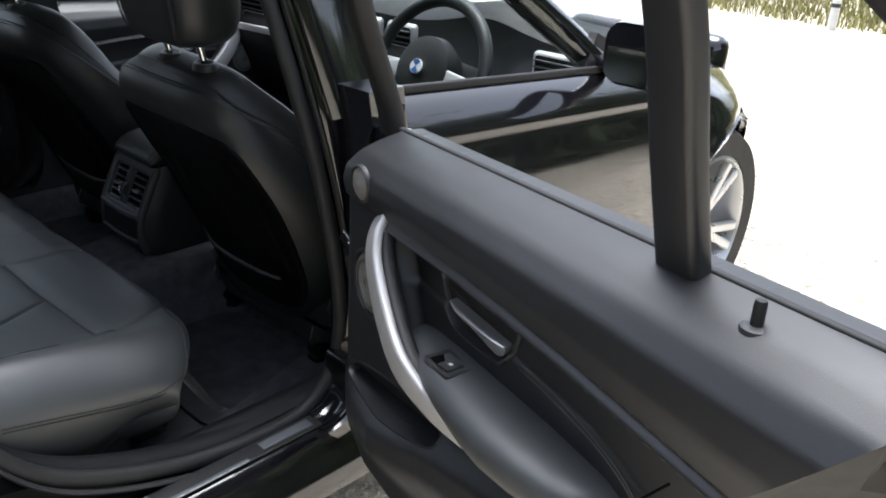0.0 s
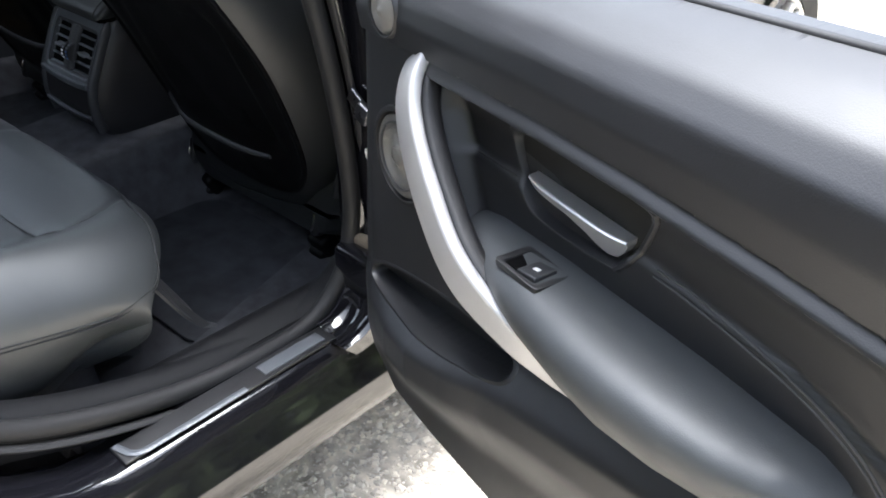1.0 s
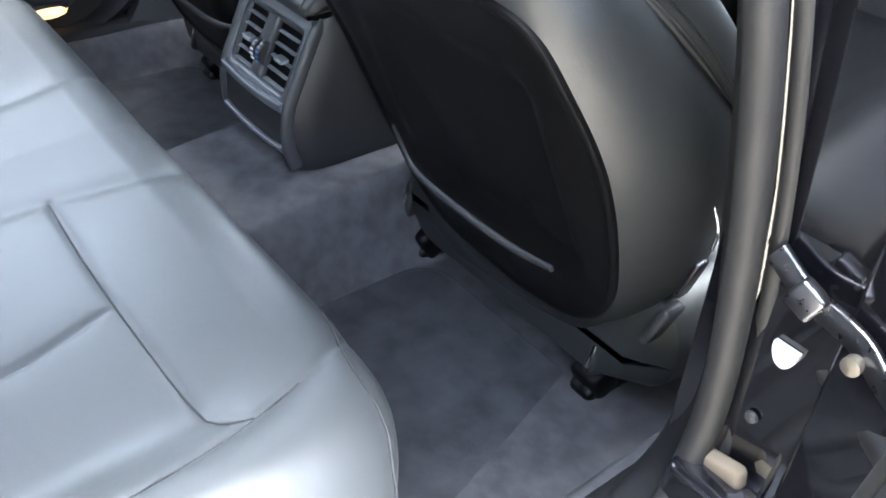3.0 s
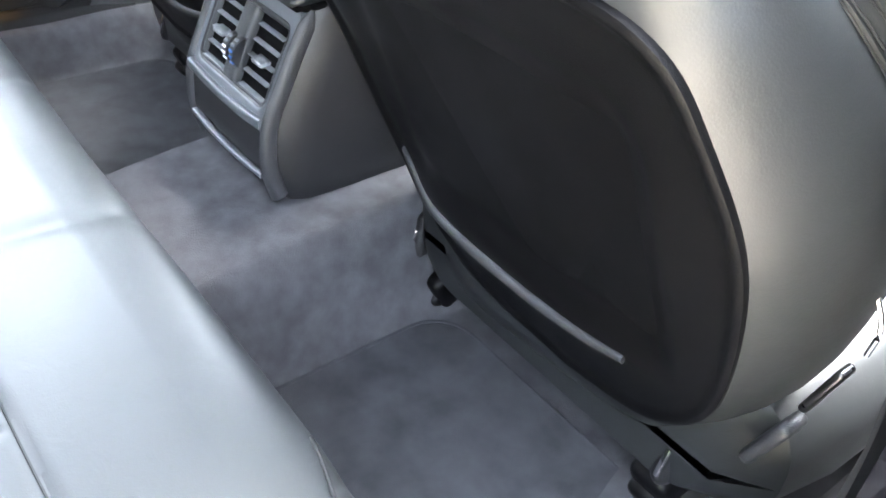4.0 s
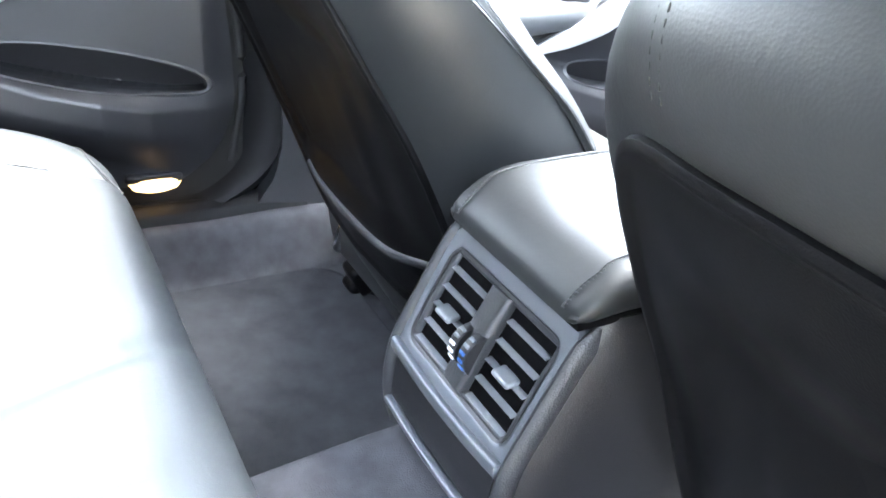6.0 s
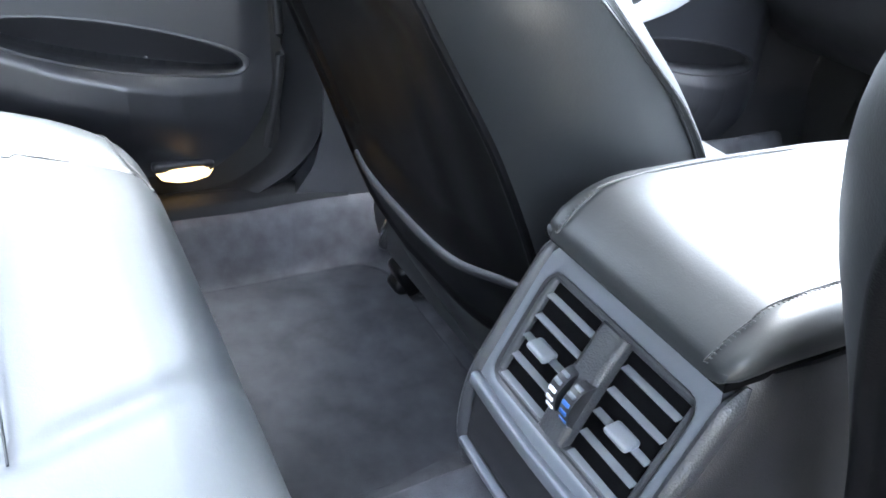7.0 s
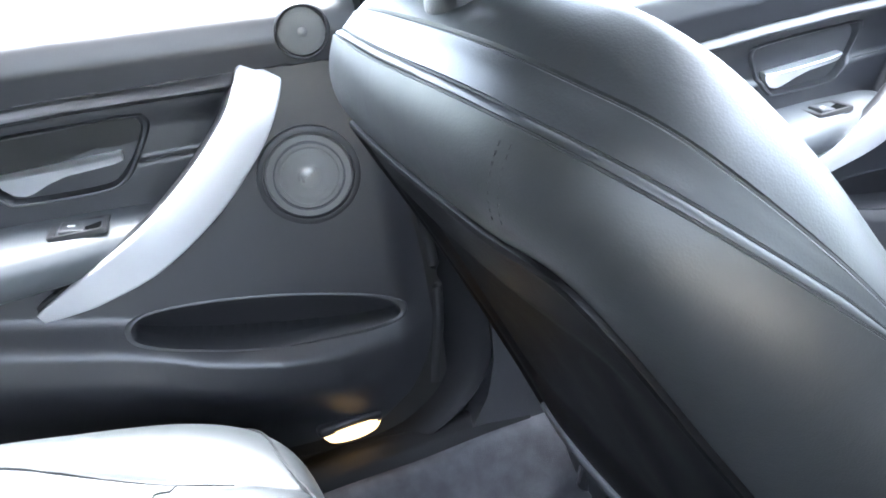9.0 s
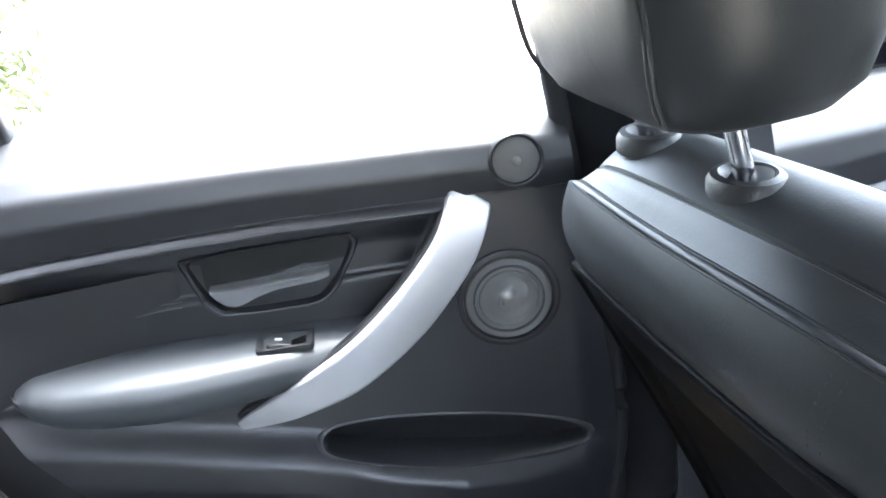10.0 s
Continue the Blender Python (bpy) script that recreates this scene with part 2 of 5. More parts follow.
def ledge_z(u):
    return lerp_table([(-0.05, 0.513), (0.0, 0.512), (0.08, 0.521), (0.14, 0.533), (0.22, 0.550), (0.30, 0.576), (0.45, 0.612), (0.7, 0.665)], u)


def swell(u):
    return lerp_table([(-0.04, 0.004), (0.0, 0.010), (0.04, 0.020), (0.08, 0.031), (0.14, 0.040), (0.20, 0.036), (0.26, 0.028), (0.40, 0.026), (0.6, 0.020), (0.8, 0.012)], u)


def pocket_edges(u):
    t = min(1.0, max(-1.0, (u - 0.143) / 0.141))
    mid, k = 0.550 + 0.165 * u, math.sqrt(1 - t * t) ** 0.85
    return mid - 0.021 * k, mid + 0.027 * k


# outline of the latch's bezel, as radii round its middle by angle
LATCH = (0.303, 0.779)
BEZEL = smooth_path([(a - LATCH[0], 0, b - LATCH[1]) for a, b in ((0.389, 0.801), (0.380, 0.810), (0.305, 0.813), (0.232, 0.813), (0.219, 0.808), (0.2185, 0.796), (0.234, 0.770), (0.249, 0.752), (0.272, 0.744), (0.350, 0.745), (0.366, 0.751), (0.378, 0.769), (0.389, 0.801))], 6)[:-1]
BEZEL_POLAR = sorted((math.atan2(q.z, q.x), math.hypot(q.x, q.z)) for q in BEZEL)


def bezel_share(u, z):
    """0 at the latch's middle, 1 at the bezel's edge."""
    return math.hypot(u - LATCH[0], z - LATCH[1]) / float(np.interp(math.atan2(z - LATCH[1], u - LATCH[0]), [q[0] for q in BEZEL_POLAR], [q[1] for q in BEZEL_POLAR], period=2 * math.pi))


def ridge_z(u):
    return lerp_table([(0.0, 0.838), (0.12, 0.8425), (0.28, 0.8455), (0.39, 0.8440), (0.5, 0.840), (0.7, 0.826)], u)


def trim_w(u, z, mouth=True, latch=True):
    """How far the trim stands into the cabin."""
    ridge = ridge_z(u)
    if z >= ridge:
        top = 0.922 + 0.035 * max(0, u) / 0.75
        return lerp_table(TOP_PROFILE, (z - ridge) / (top - ridge))
    w = -0.006
    # soft lip, and under it the hollow with the latch
    lip = ridge - z
    fore = 0.141 + 0.50 * (0.815 - z)
    inside = step(fore - 0.026, fore, u) * step(0.011, 0.022, lip) * step(0.690, 0.712, z)
    w -= 0.030 * inside
    w += 0.008 * step(0.0, 0.011, lip) * (1 - step(0.02, 0.05, lip)) * step(0.105, 0.14, u)
    line2 = lerp_table([(0.15, 0.766), (0.40, 0.766), (0.52, 0.757), (0.60, 0.733)], u)
    w += 0.006 * inside * (1 - step(-0.004, 0.004, z - line2))
    # room for the latch bowl
    if latch and abs(u - 0.303) < 0.1 and abs(z - 0.779) < 0.04:
        w -= 0.034 * step(1.0, 0.93, bezel_share(u, z))
    # lower part swells into the map pocket's ledge
    led = ledge_z(u)
    if z >= led:
        w += swell(u) * step(0.042, 0.0, z - led)
    else:
        w += swell(u) * (1 - step(0.025, 0.10, led - z) * 0.85)
    if mouth and 0.0 < u < 0.286:
        # room behind the mouth of the map pocket
        low, high = pocket_edges(u)
        w -= (w + 0.045) * step(0.0, 0.005, z - low) * step(0.0, 0.005, high - z) * step(0.0, 0.008, min(u - 0.002, 0.284 - u))
    w -= 0.012 * step(0.01, -0.04, u)
    return w


def rear_door(right, inner=False):
    p, put = door_frame(right, 0.88 if inner else 0.0, 0.065 if inner else 0.0)
    state = "open" if right else "closed"
    if inner:
        d = thing("front_door_trim", (p.x, p.y + 0.88, 0.35), "black front door trim with aluminium pull and chrome latch", "car door")
    else:
        d = thing("rear_door", (p.x, p.y, 0.4), f"{state} black rear car door with vinyl trim and aluminium pull", "car door")
    zs = list(np.linspace(0.405, 0.52, 24)) + list(np.linspace(0.5225, 0.65, 52)) + list(np.linspace(0.653, 0.815, 58)) + list(np.linspace(0.8165, 0.852, 26)) + list(np.linspace(0.864, 0.956, 22))
    us = np.unique(np.r_[np.linspace(0, 1, 190), np.linspace(0.15, 0.62, 200)])

    def surface(t, z):
        u = lerp_table(FRONT_EDGE, z) * (1 - t) + lerp_table(REAR_EDGE, z) * t
        zz = min(z, 0.922 + 0.035 * max(0, u) / 0.75)
        return (u, trim_w(u, zz), zz)
    part("trim_panel", put(sheet(surface, us, zs, back=(0, -0.03, 0))), VINYL, d)
    if inner:
        return finish_door(d, put, inner)
    # steel shell and outer skin behind the trim
    base = 0.0 if right else 0.05
    outline = [(-0.045, 0.40 - base), (-0.05, 0.60), (-0.015, 0.86), (0.0, 0.905), (0.79, 0.935), (0.725, 0.83), (0.64, 0.70), (0.565, 0.60), (0.47, 0.47), (0.42, 0.40 - base), (0.2, 0.385 - base)]
    rings = []
    flare = 1.0 if right else 0.0
    for w, e, du in ((-0.040, 0.0, -0.012), (-0.060, 0.0, 0.0), (-0.100, 0.0, 0.030), (-0.135, 0.0, 0.060), (-0.142, 0.012, 0.062), (-0.146, 0.035, 0.055)):
        cx, cz = 0.36, 0.68
        rings.append([(cx + (a - cx) * (1 - e / 0.3) + du * flare * (a > 0.41 and b < 0.9), w, cz + (b - cz) * (1 - e / 0.3)) for a, b in outline])
    part("shell", put(loft(rings)), DULL_PAINT, d, "dusty black painted shell", smooth=False)
    if right:
        part("hinge_flange", put(block((0.126, 0.040, 0.49), pose(-0.081, -0.122, 0.655), 0.006)), PAINT, d, "glossy black paint")
    part("edge_seal", put(tube([(-0.03, -0.045, 0.42), (-0.048, -0.045, 0.55), (-0.035, -0.045, 0.70), (-0.012, -0.05, 0.86)], 0.016)), RUBBER, d)
    # belt seal, window frame, divider and pane
    drop = 0.0 if right else 0.016
    part("belt_seal", put(tube([(a, -0.094, b - drop) for a, b in ((-0.01, 0.918), (0.25, 0.930), (0.55, 0.944), (0.79, 0.955))], 0.010, 0.012, box=True)), RUBBER, d)
    part("belt_strip", put(tube([(a, -0.106, b - drop) for a, b in ((-0.01, 0.916), (0.25, 0.928), (0.55, 0.942), (0.80, 0.953))], 0.008, 0.010, box=True)), CHROME, d, "thin dark chrome belt strip")
    part("window_frame", put(tube([(-0.072, -0.112, 0.90), (-0.066, -0.100, 0.95), (-0.032, -0.035, 1.10), (0.03, 0.02, 1.24), (0.16, 0.06, 1.325), (0.36, 0.07, 1.345), (0.60, 0.066, 1.320), (0.775, 0.02, 1.215), (0.855, -0.05, 1.09), (0.895, -0.105, 0.955)], 0.046, 0.030, up=(0, 1, 0), box=True, k=8)), RUBBER, d, "matt black window frame")
    part("divider", put(tube([(0.556, -0.088, 0.925), (0.556, -0.055, 1.05), (0.560, -0.018, 1.18), (0.564, 0.045, 1.31)], 0.054, 0.026, up=(0, 1, 0), box=True)), VINYL, d, "black upright divider")
    if right:
        return finish_door(d, put)
    pane = [(-0.05, -0.106, 0.905), (0.02, 0.015, 1.225), (0.15, 0.050, 1.31), (0.36, 0.058, 1.33), (0.555, 0.045, 1.30), (0.54, -0.108, 0.920)]
    bm = bmesh.new()
    a = [bm.verts.new(q) for q in pane]
    b = [bm.verts.new((q[0], q[1] - 0.004, q[2])) for q in pane]
    bm.faces.new(a), bm.faces.new(b[::-1])
    for i in range(6):
        bm.faces.new((a[i], a[(i + 1) % 6], b[(i + 1) % 6], b[i]))
    g = part("window_pane", put(bm), GLASS, d, "clear side glass", smooth=False)
    g.visible_shadow = False
    return finish_door(d, put)


def finish_door(d, put, inner=False):
    # lock pin
    pin = part("lock_pin", put(lathe([(0.0, 0), (0.0055, 0.0), (0.0055, 0.022), (0.0045, 0.026), (0.0, 0.0265)], pose(0.66, -0.06, 0.938), 16)), RUBBER, d)
    part("ferrule", put(lathe([(0.0, 0), (0.014, 0.0), (0.013, 0.004), (0.008, 0.006), (0.0, 0.006)], pose(0.66, -0.06, 0.936), 20)), GREY_PLASTIC, pin, "grey ring")
    # speakers
    for name, u, w, z, r in (("tweeter", 0.052, 0.001, 0.871, 0.0235), ("woofer", 0.072, -0.004, 0.727, 0.0465)):
        turn = pose(u, w, z, -90)
        sp = part(name, put(lathe([(r * 1.14, -0.004), (r * 1.13, 0.002), (r * 1.07, 0.0035), (r, 0.003), (r * 0.98, -0.003), (0.0, -0.003)], turn, 48)), PLASTIC, d, "round loudspeaker in a black bezel")
        mesh_line = [(r * 0.97, -0.003), (r * 0.93, 0.001), (r * 0.80, 0.0018), (r * 0.66, 0.0005), (r * 0.64, 0.0024), (r * 0.50, 0.0016), (r * 0.34, 0.003), (r * 0.2, 0.0052), (0.0, 0.006)]
        if name == "tweeter":
            mesh_line = [(r * 0.98, -0.002), (r * 0.95, 0.0012), (r * 0.8, 0.0030), (r * 0.6, 0.0042), (r * 0.35, 0.0050), (0.0, 0.0054)]
        # fine concentric rows of the mesh
        fine = np.linspace(0.95 * r, 0.02 * r, int(r / 0.00055))
        mesh_line = mesh_line[:1] + [(q, float(np.interp(q, [e[0] for e in mesh_line[::-1]], [e[1] for e in mesh_line[::-1]])) + (0.00028 if i % 2 else 0.0)) for i, q in enumerate(fine)] + mesh_line[-1:]
        part("grille", put(lathe(mesh_line, turn, 48)), GRILLE, sp, "grey metal mesh grille")
        part("dome", put(lathe([(r * 0.31, 0.0), (r * 0.30, 0.003), (r * 0.25, 0.0046), (r * 0.16, 0.0060), (r * 0.07, 0.0067), (0.0, 0.0068)], turn, 28)), DOME_SHEEN if name == "woofer" else GRILLE, sp, "smooth dust cap")
        if name == "woofer":
            part("ring", put(lathe([(r * 0.80, 0.000), (r * 0.79, 0.0035), (r * 0.75, 0.0035), (r * 0.74, 0.000)], turn, 48)), GREY_PLASTIC, sp)
    # aluminium pull: a long curved blade
    pts = [(0.098, -0.014, 0.842), (0.108, 0.006, 0.818), (0.129, 0.018, 0.786), (0.177, 0.028, 0.738), (0.237, 0.034, 0.6955), (0.302, 0.022, 0.662), (0.362, 0.002, 0.634)]
    wide = lambda t: lerp_table([(0, 1.10), (0.12, 1.08), (0.25, 1.08), (0.5, 1.14), (0.7, 1.06), (0.85, 0.8), (0.96, 0.45), (1, 0.25)], t)  # noqa: E731
    part("pull_handle", put(tube(pts, 0.042, 0.012, up=(-0.16, 0.985, 0), n=12, k=8, box=True, taper=wide)), ALU, d, "curved brushed aluminium blade")
    part("handle_backing", put(tube([(a + 0.009, b - 0.014, c) for a, b, c in pts], 0.034, 0.018, up=(-0.16, 0.985, 0), k=8, box=True, taper=wide)), PLASTIC, d)
    # lip and bowl of the map pocket
    rim = []
    for i in range(64):
        u = 0.143 + 0.141 * math.cos(2 * math.pi * i / 64)
        low, high = pocket_edges(u)
        rim.append((u, low if i <= 32 else high, (low + high) / 2))
    rings = []
    for e, dw in ((0.009, -0.004), (0.0075, 0.001), (0.004, 0.003), (0.0, 0.0025), (-0.003, -0.004), (-0.003, -0.02)):
        ring = []
        for i, (u, z, mid) in enumerate(rim):
            du, dz = (u - 0.143) / 0.141, (z - mid) / 0.024
            n = math.hypot(du ** 5, dz) or 1
            upper = step(-0.2, 0.5, dz)
            ring.append((u + e * du ** 5 / n, trim_w(u, z, False) + dw * (1 - upper) + upper * max(dw * 0.4, -0.003), z + e * (1 - 0.6 * upper) * dz / n))
        rings.append(ring)
    pocket = part("map_pocket", put(loft(rings, caps=False)), VINYL, d, "open black map pocket")

    def inner_wall(u, t):
        low, high = pocket_edges(u)
        w0 = trim_w(u, high, False) - 0.003
        return (u, w0 + (-0.033 - w0) * min(1.0, t * 1.4) ** 0.8, high + 0.002 + (low - 0.026 - high) * t)
    part("pocket_wall", put(sheet(inner_wall, np.linspace(0.001, 0.285, 50), np.linspace(0, 1, 14))), PLASTIC, pocket)
    # armrest: a flat-topped pad that narrows to a point at the rear
    rings = []
    for i in range(81):
        t = math.sin(i / 80 * math.pi / 2) ** 0.9 if i else 0.0
        u = 0.176 + 0.412 * t
        edge = lerp_table([(0, -0.020), (0.03, 0.0), (0.10, 0.014), (0.2, 0.024), (0.35, 0.036), (0.5, 0.044), (0.62, 0.046), (0.74, 0.042), (0.84, 0.033), (0.91, 0.020), (0.96, 0.004), (0.985, -0.012), (1, -0.036)], t)
        z = lerp_table([(0, 0.712), (0.1, 0.719), (0.3, 0.722), (0.7, 0.722), (0.92, 0.718), (0.98, 0.711), (1, 0.704)], t)
        low = lerp_table([(0, 0.694), (0.15, 0.676), (0.6, 0.668), (0.85, 0.671), (0.94, 0.679), (0.98, 0.688), (1, 0.696)], t)
        m = (z + low) / 2
        rings.append([(u, -0.055, z + 0.003), (u, edge - 0.052, z + 0.002), (u, edge - 0.034, z + 0.001), (u, edge - 0.020, z - 0.001), (u, edge - 0.010, z - 0.005), (u, edge - 0.003, z - 0.011), (u, edge, m + 0.004), (u, edge - 0.001, m - 0.006), (u, edge - 0.006, low + 0.006), (u, edge - 0.016, low), (u, edge - 0.040, low - 0.004), (u, -0.055, low - 0.006)])
    part("armrest", put(loft(rings)), ARM_LEATHER, d, "padded black armrest")
    # window switch set flush in the armrest
    frame_ring = rounded(0.054, 0.036, 0.004, 4)
    sw = part("window_switch", put(loft([[(0.299 + x * f, 0.0015 + y * f, z) for x, y in frame_ring] for f, z in ((1.06, 0.7185), (1.05, 0.7235), (0.98, 0.7240), (0.80, 0.7232), (0.76, 0.7205))])), PLASTIC, d, "flush black window switch")
    # thin near-black block paints the shade of the recess beside the rocker
    part("recess_shade", put(block((0.016, 0.024, 0.0012), pose(0.286, 0.0015, 0.7214), 0.0004)), SHADE_BLACK, sw)
    part("rocker", put(block((0.024, 0.024, 0.005), pose(0.305, 0.0015, 0.7222, 0, -9, 0), 0.0015)), GREY_PLASTIC, sw)
    part("symbol", put(block((0.007, 0.0045, 0.0006), pose(0.3055, 0.0020, 0.7250, 0, -9, 0), 0.0003)), WHITE, sw, "small white window mark")
    # latch: bezel, bowl and a wedge-shaped lever
    rr = []
    for f, w in ((1.05, -0.008), (1.04, 0.0015), (1.01, 0.0035), (0.97, 0.0030), (0.95, 0.0005), (0.93, -0.005), (0.90, -0.010), (0.84, -0.014), (0.74, -0.018), (0.60, -0.022), (0.45, -0.024), (0.3, -0.025), (0.15, -0.0255), (0.02, -0.0255)):
        loop = []
        for q in BEZEL:
            a, b = LATCH[0] + q.x * f, LATCH[1] + q.z * f
            loop.append((a, trim_w(a, b, latch=False) + w, b))
        rr.append(loop)
    la = part("latch_bowl", put(loft(rr)), VINYL, d, "black recessed latch bowl")
    rings = []
    for t in np.linspace(0, 1, 33):
        u = 0.2475 + 0.1205 * t
        top = 0.7770 - 0.0035 * t
        low = lerp_table([(0.0, 0.7705), (0.05, 0.7685), (0.25, 0.7675), (0.45, 0.7660), (0.62, 0.7600), (0.74, 0.7530), (0.82, 0.7505), (0.90, 0.7530), (0.97, 0.7620), (1.0, 0.7690)], t)
        out = -0.0225 - 0.006 * (2 * t - 1) ** 4
        back = -0.040
        rings.append([(u, back, top + 0.0015), (u, out - 0.0035, top + 0.0010), (u, out - 0.0008, top), (u, out, top - 0.0012), (u, out - 0.0008, top - 0.0028), (u, out - 0.0065 * (top - low) / 0.022, (top + low) / 2), (u, out - 0.010 * (top - low) / 0.022, low), (u, back, low + 0.001)])
    part("latch_lever", put(loft(rings)), SATIN, la, "bright chrome lever")
    # closing face with lock and cap
    lock = part("door_lock", put(block((0.03, 0.040, 0.05), pose(0.660, -0.090, 0.716, 0, -38, 0), 0.004)), DARK_STEEL, d, "steel door lock")
    # near-black block on the lock paints the shade of its slot
    part("slot_shade", put(block((0.012, 0.026, 0.040), pose(0.6705, -0.088, 0.7115, 0, -38, 0), 0.003)), SHADE_BLACK, lock)
    part("screw_cap", put(block((0.012, 0.012, 0.012), pose(0.634, -0.070, 0.688, 0, -38, 0), 0.002)), RUBBER, d)
    part("end_seam", put(tube([(0.572, -0.010, 0.690), (0.61, -0.006, 0.742), (0.650, -0.004, 0.796)], 0.003, n=6)), SHADE_BLACK, d)
    part("bowl_seam", put(tube([(u, trim_w(u, 0.766) + 0.0004, 0.766) for u in (0.170, 0.185, 0.20, 0.213, 0.226)], 0.002, n=6)), THREAD, d)
    for off in (0.0, 0.005):
        part("hollow_seam", put(tube([(u, trim_w(u, z - off) + 0.0004, z - off) for u, z in ((0.398, 0.766), (0.42, 0.7655), (0.44, 0.764), (0.47, 0.761), (0.50, 0.757), (0.53, 0.7515), (0.555, 0.744), (0.58, 0.733), (0.60, 0.718))], 0.0018, n=6)), PALE_THREAD, d, "pale stitched seam")
    return d


rear_door(True)
rear_door(False)
rear_door(False, inner=True)


# ---- front seats ----
SEAT_X = 0.385
S_AX, N_AX = Vector((0, -0.347, 0.938)), Vector((0, 0.938, 0.347))
SEAT_O = Vector((0, 0.0964, 0.38))
SIDE = [1]
MID = (-0.005, 0.27)
# loops round the backrest: across, up along the back, forward; from the outer foot over the top to the inner foot
PANEL = [(0.047, 0.028, -0.004), (0.1265, 0.043, -0.002), (0.172, 0.075, 0.001), (0.204, 0.135, 0.004), (0.221, 0.233, 0.002), (0.2265, 0.331, -0.005), (0.211, 0.410, -0.014), (0.188, 0.461, -0.0205), (0.133, 0.480, -0.026),
         (0.0075, 0.4865, -0.030), (-0.119, 0.487, -0.028), (-0.1765, 0.480, -0.021), (-0.201, 0.4417, -0.0126), (-0.213, 0.368, 0.0), (-0.222, 0.285, 0.0146), (-0.2267, 0.182, 0.0235), (-0.219, 0.095, 0.027), (-0.185, 0.040, 0.020), (-0.09, 0.022, 0.004)]
DOUBLE = [(0.09, -0.016, 0.012), (0.145, 0.000, 0.025), (0.182, 0.040, 0.080), (0.208, 0.10, 0.150), (0.233, 0.20, 0.158), (0.242, 0.28, 0.140), (0.240, 0.34, 0.113), (0.228, 0.40, 0.085), (0.2085, 0.460, 0.057), (0.1965, 0.502, 0.0264), (0.1706, 0.539, 0.0015),
          (0.104, 0.556, -0.011), (0.002, 0.559, -0.014), (-0.100, 0.560, -0.011), (-0.172, 0.5487, -0.0016), (-0.218, 0.516, 0.0193), (-0.253, 0.4676, 0.0468), (-0.2713, 0.408, 0.079), (-0.2728, 0.347, 0.1114), (-0.270, 0.286, 0.140), (-0.2615, 0.2046, 0.1634), (-0.252, 0.12, 0.160), (-0.235, 0.03, 0.090), (-0.190, -0.040, 0.030), (-0.12, -0.050, 0.010), (-0.02, -0.034, 0.006)]
SINGLE = [(0.09, -0.006, 0.042), (0.145, 0.010, 0.055), (0.186, 0.055, 0.110), (0.212, 0.11, 0.170), (0.235, 0.20, 0.170), (0.245, 0.275, 0.152), (0.246, 0.335, 0.124), (0.235, 0.395, 0.102), (0.212, 0.452, 0.073), (0.1694, 0.515, 0.0265), (0.1284, 0.5544, 0.0126),
          (0.0774, 0.571, 0.0099), (-0.0034, 0.5753, 0.0117), (-0.104, 0.5723, 0.0178), (-0.164, 0.5537, 0.0304), (-0.214, 0.527, 0.0455), (-0.2526, 0.4635, 0.0707), (-0.271, 0.394, 0.0952), (-0.276, 0.3346, 0.122), (-0.2725, 0.278, 0.150), (-0.263, 0.20, 0.174), (-0.254, 0.12, 0.176), (-0.237, 0.035, 0.115), (-0.190, -0.030, 0.060), (-0.12, -0.040, 0.040), (-0.02, -0.024, 0.036)]
CREST = [(0.09, 0.004, 0.090), (0.145, 0.02, 0.100), (0.180, 0.06, 0.160), (0.208, 0.11, 0.210), (0.226, 0.20, 0.205), (0.236, 0.275, 0.185), (0.236, 0.335, 0.160), (0.228, 0.40, 0.135), (0.205, 0.465, 0.110), (0.165, 0.53, 0.080), (0.125, 0.560, 0.070),
         (0.075, 0.571, 0.066), (0.0, 0.5745, 0.0665), (-0.0906, 0.5725, 0.072), (-0.150, 0.5625, 0.078), (-0.195, 0.535, 0.086), (-0.228, 0.4826, 0.097), (-0.246, 0.418, 0.109), (-0.252, 0.348, 0.132), (-0.250, 0.278, 0.162), (-0.242, 0.20, 0.186), (-0.234, 0.12, 0.190), (-0.220, 0.04, 0.140), (-0.185, -0.02, 0.105), (-0.12, -0.030, 0.090), (-0.02, -0.014, 0.088)]
TURNS = np.linspace(0, 2 * math.pi, 260, endpoint=False)


def seat_loop(table):
    """The loop's points (x, s, d) at even angles round the backrest's middle."""
    line = smooth_path(table + table[:1], 10)[:-1]
    ang = [math.atan2(p.y - MID[1], p.x - MID[0]) % (2 * math.pi) for p in line]
    order = sorted(range(len(line)), key=lambda i: ang[i])
    a = [ang[i] for i in order]
    return np.stack([np.interp(TURNS, a, [line[i][c] for i in order], period=2 * math.pi) for c in range(3)], 1)


def seat_pt(x, s, d):
    return SEAT_O + Vector((SIDE[0] * (SEAT_X + x), 0, 0)) + S_AX * s + N_AX * d


def seat_ring(q):
    return [seat_pt(*p) for p in q]


def spread_loop(q, e, dd=0.0):
    """The loop drawn outwards by e and forwards by dd."""
    t = np.roll(q, -1, 0) - np.roll(q, 1, 0)
    n = np.stack([t[:, 1], -t[:, 0]], 1)
    n /= np.linalg.norm(n, axis=1)[:, None]
    return np.c_[q[:, :2] + n * e, q[:, 2] + dd]


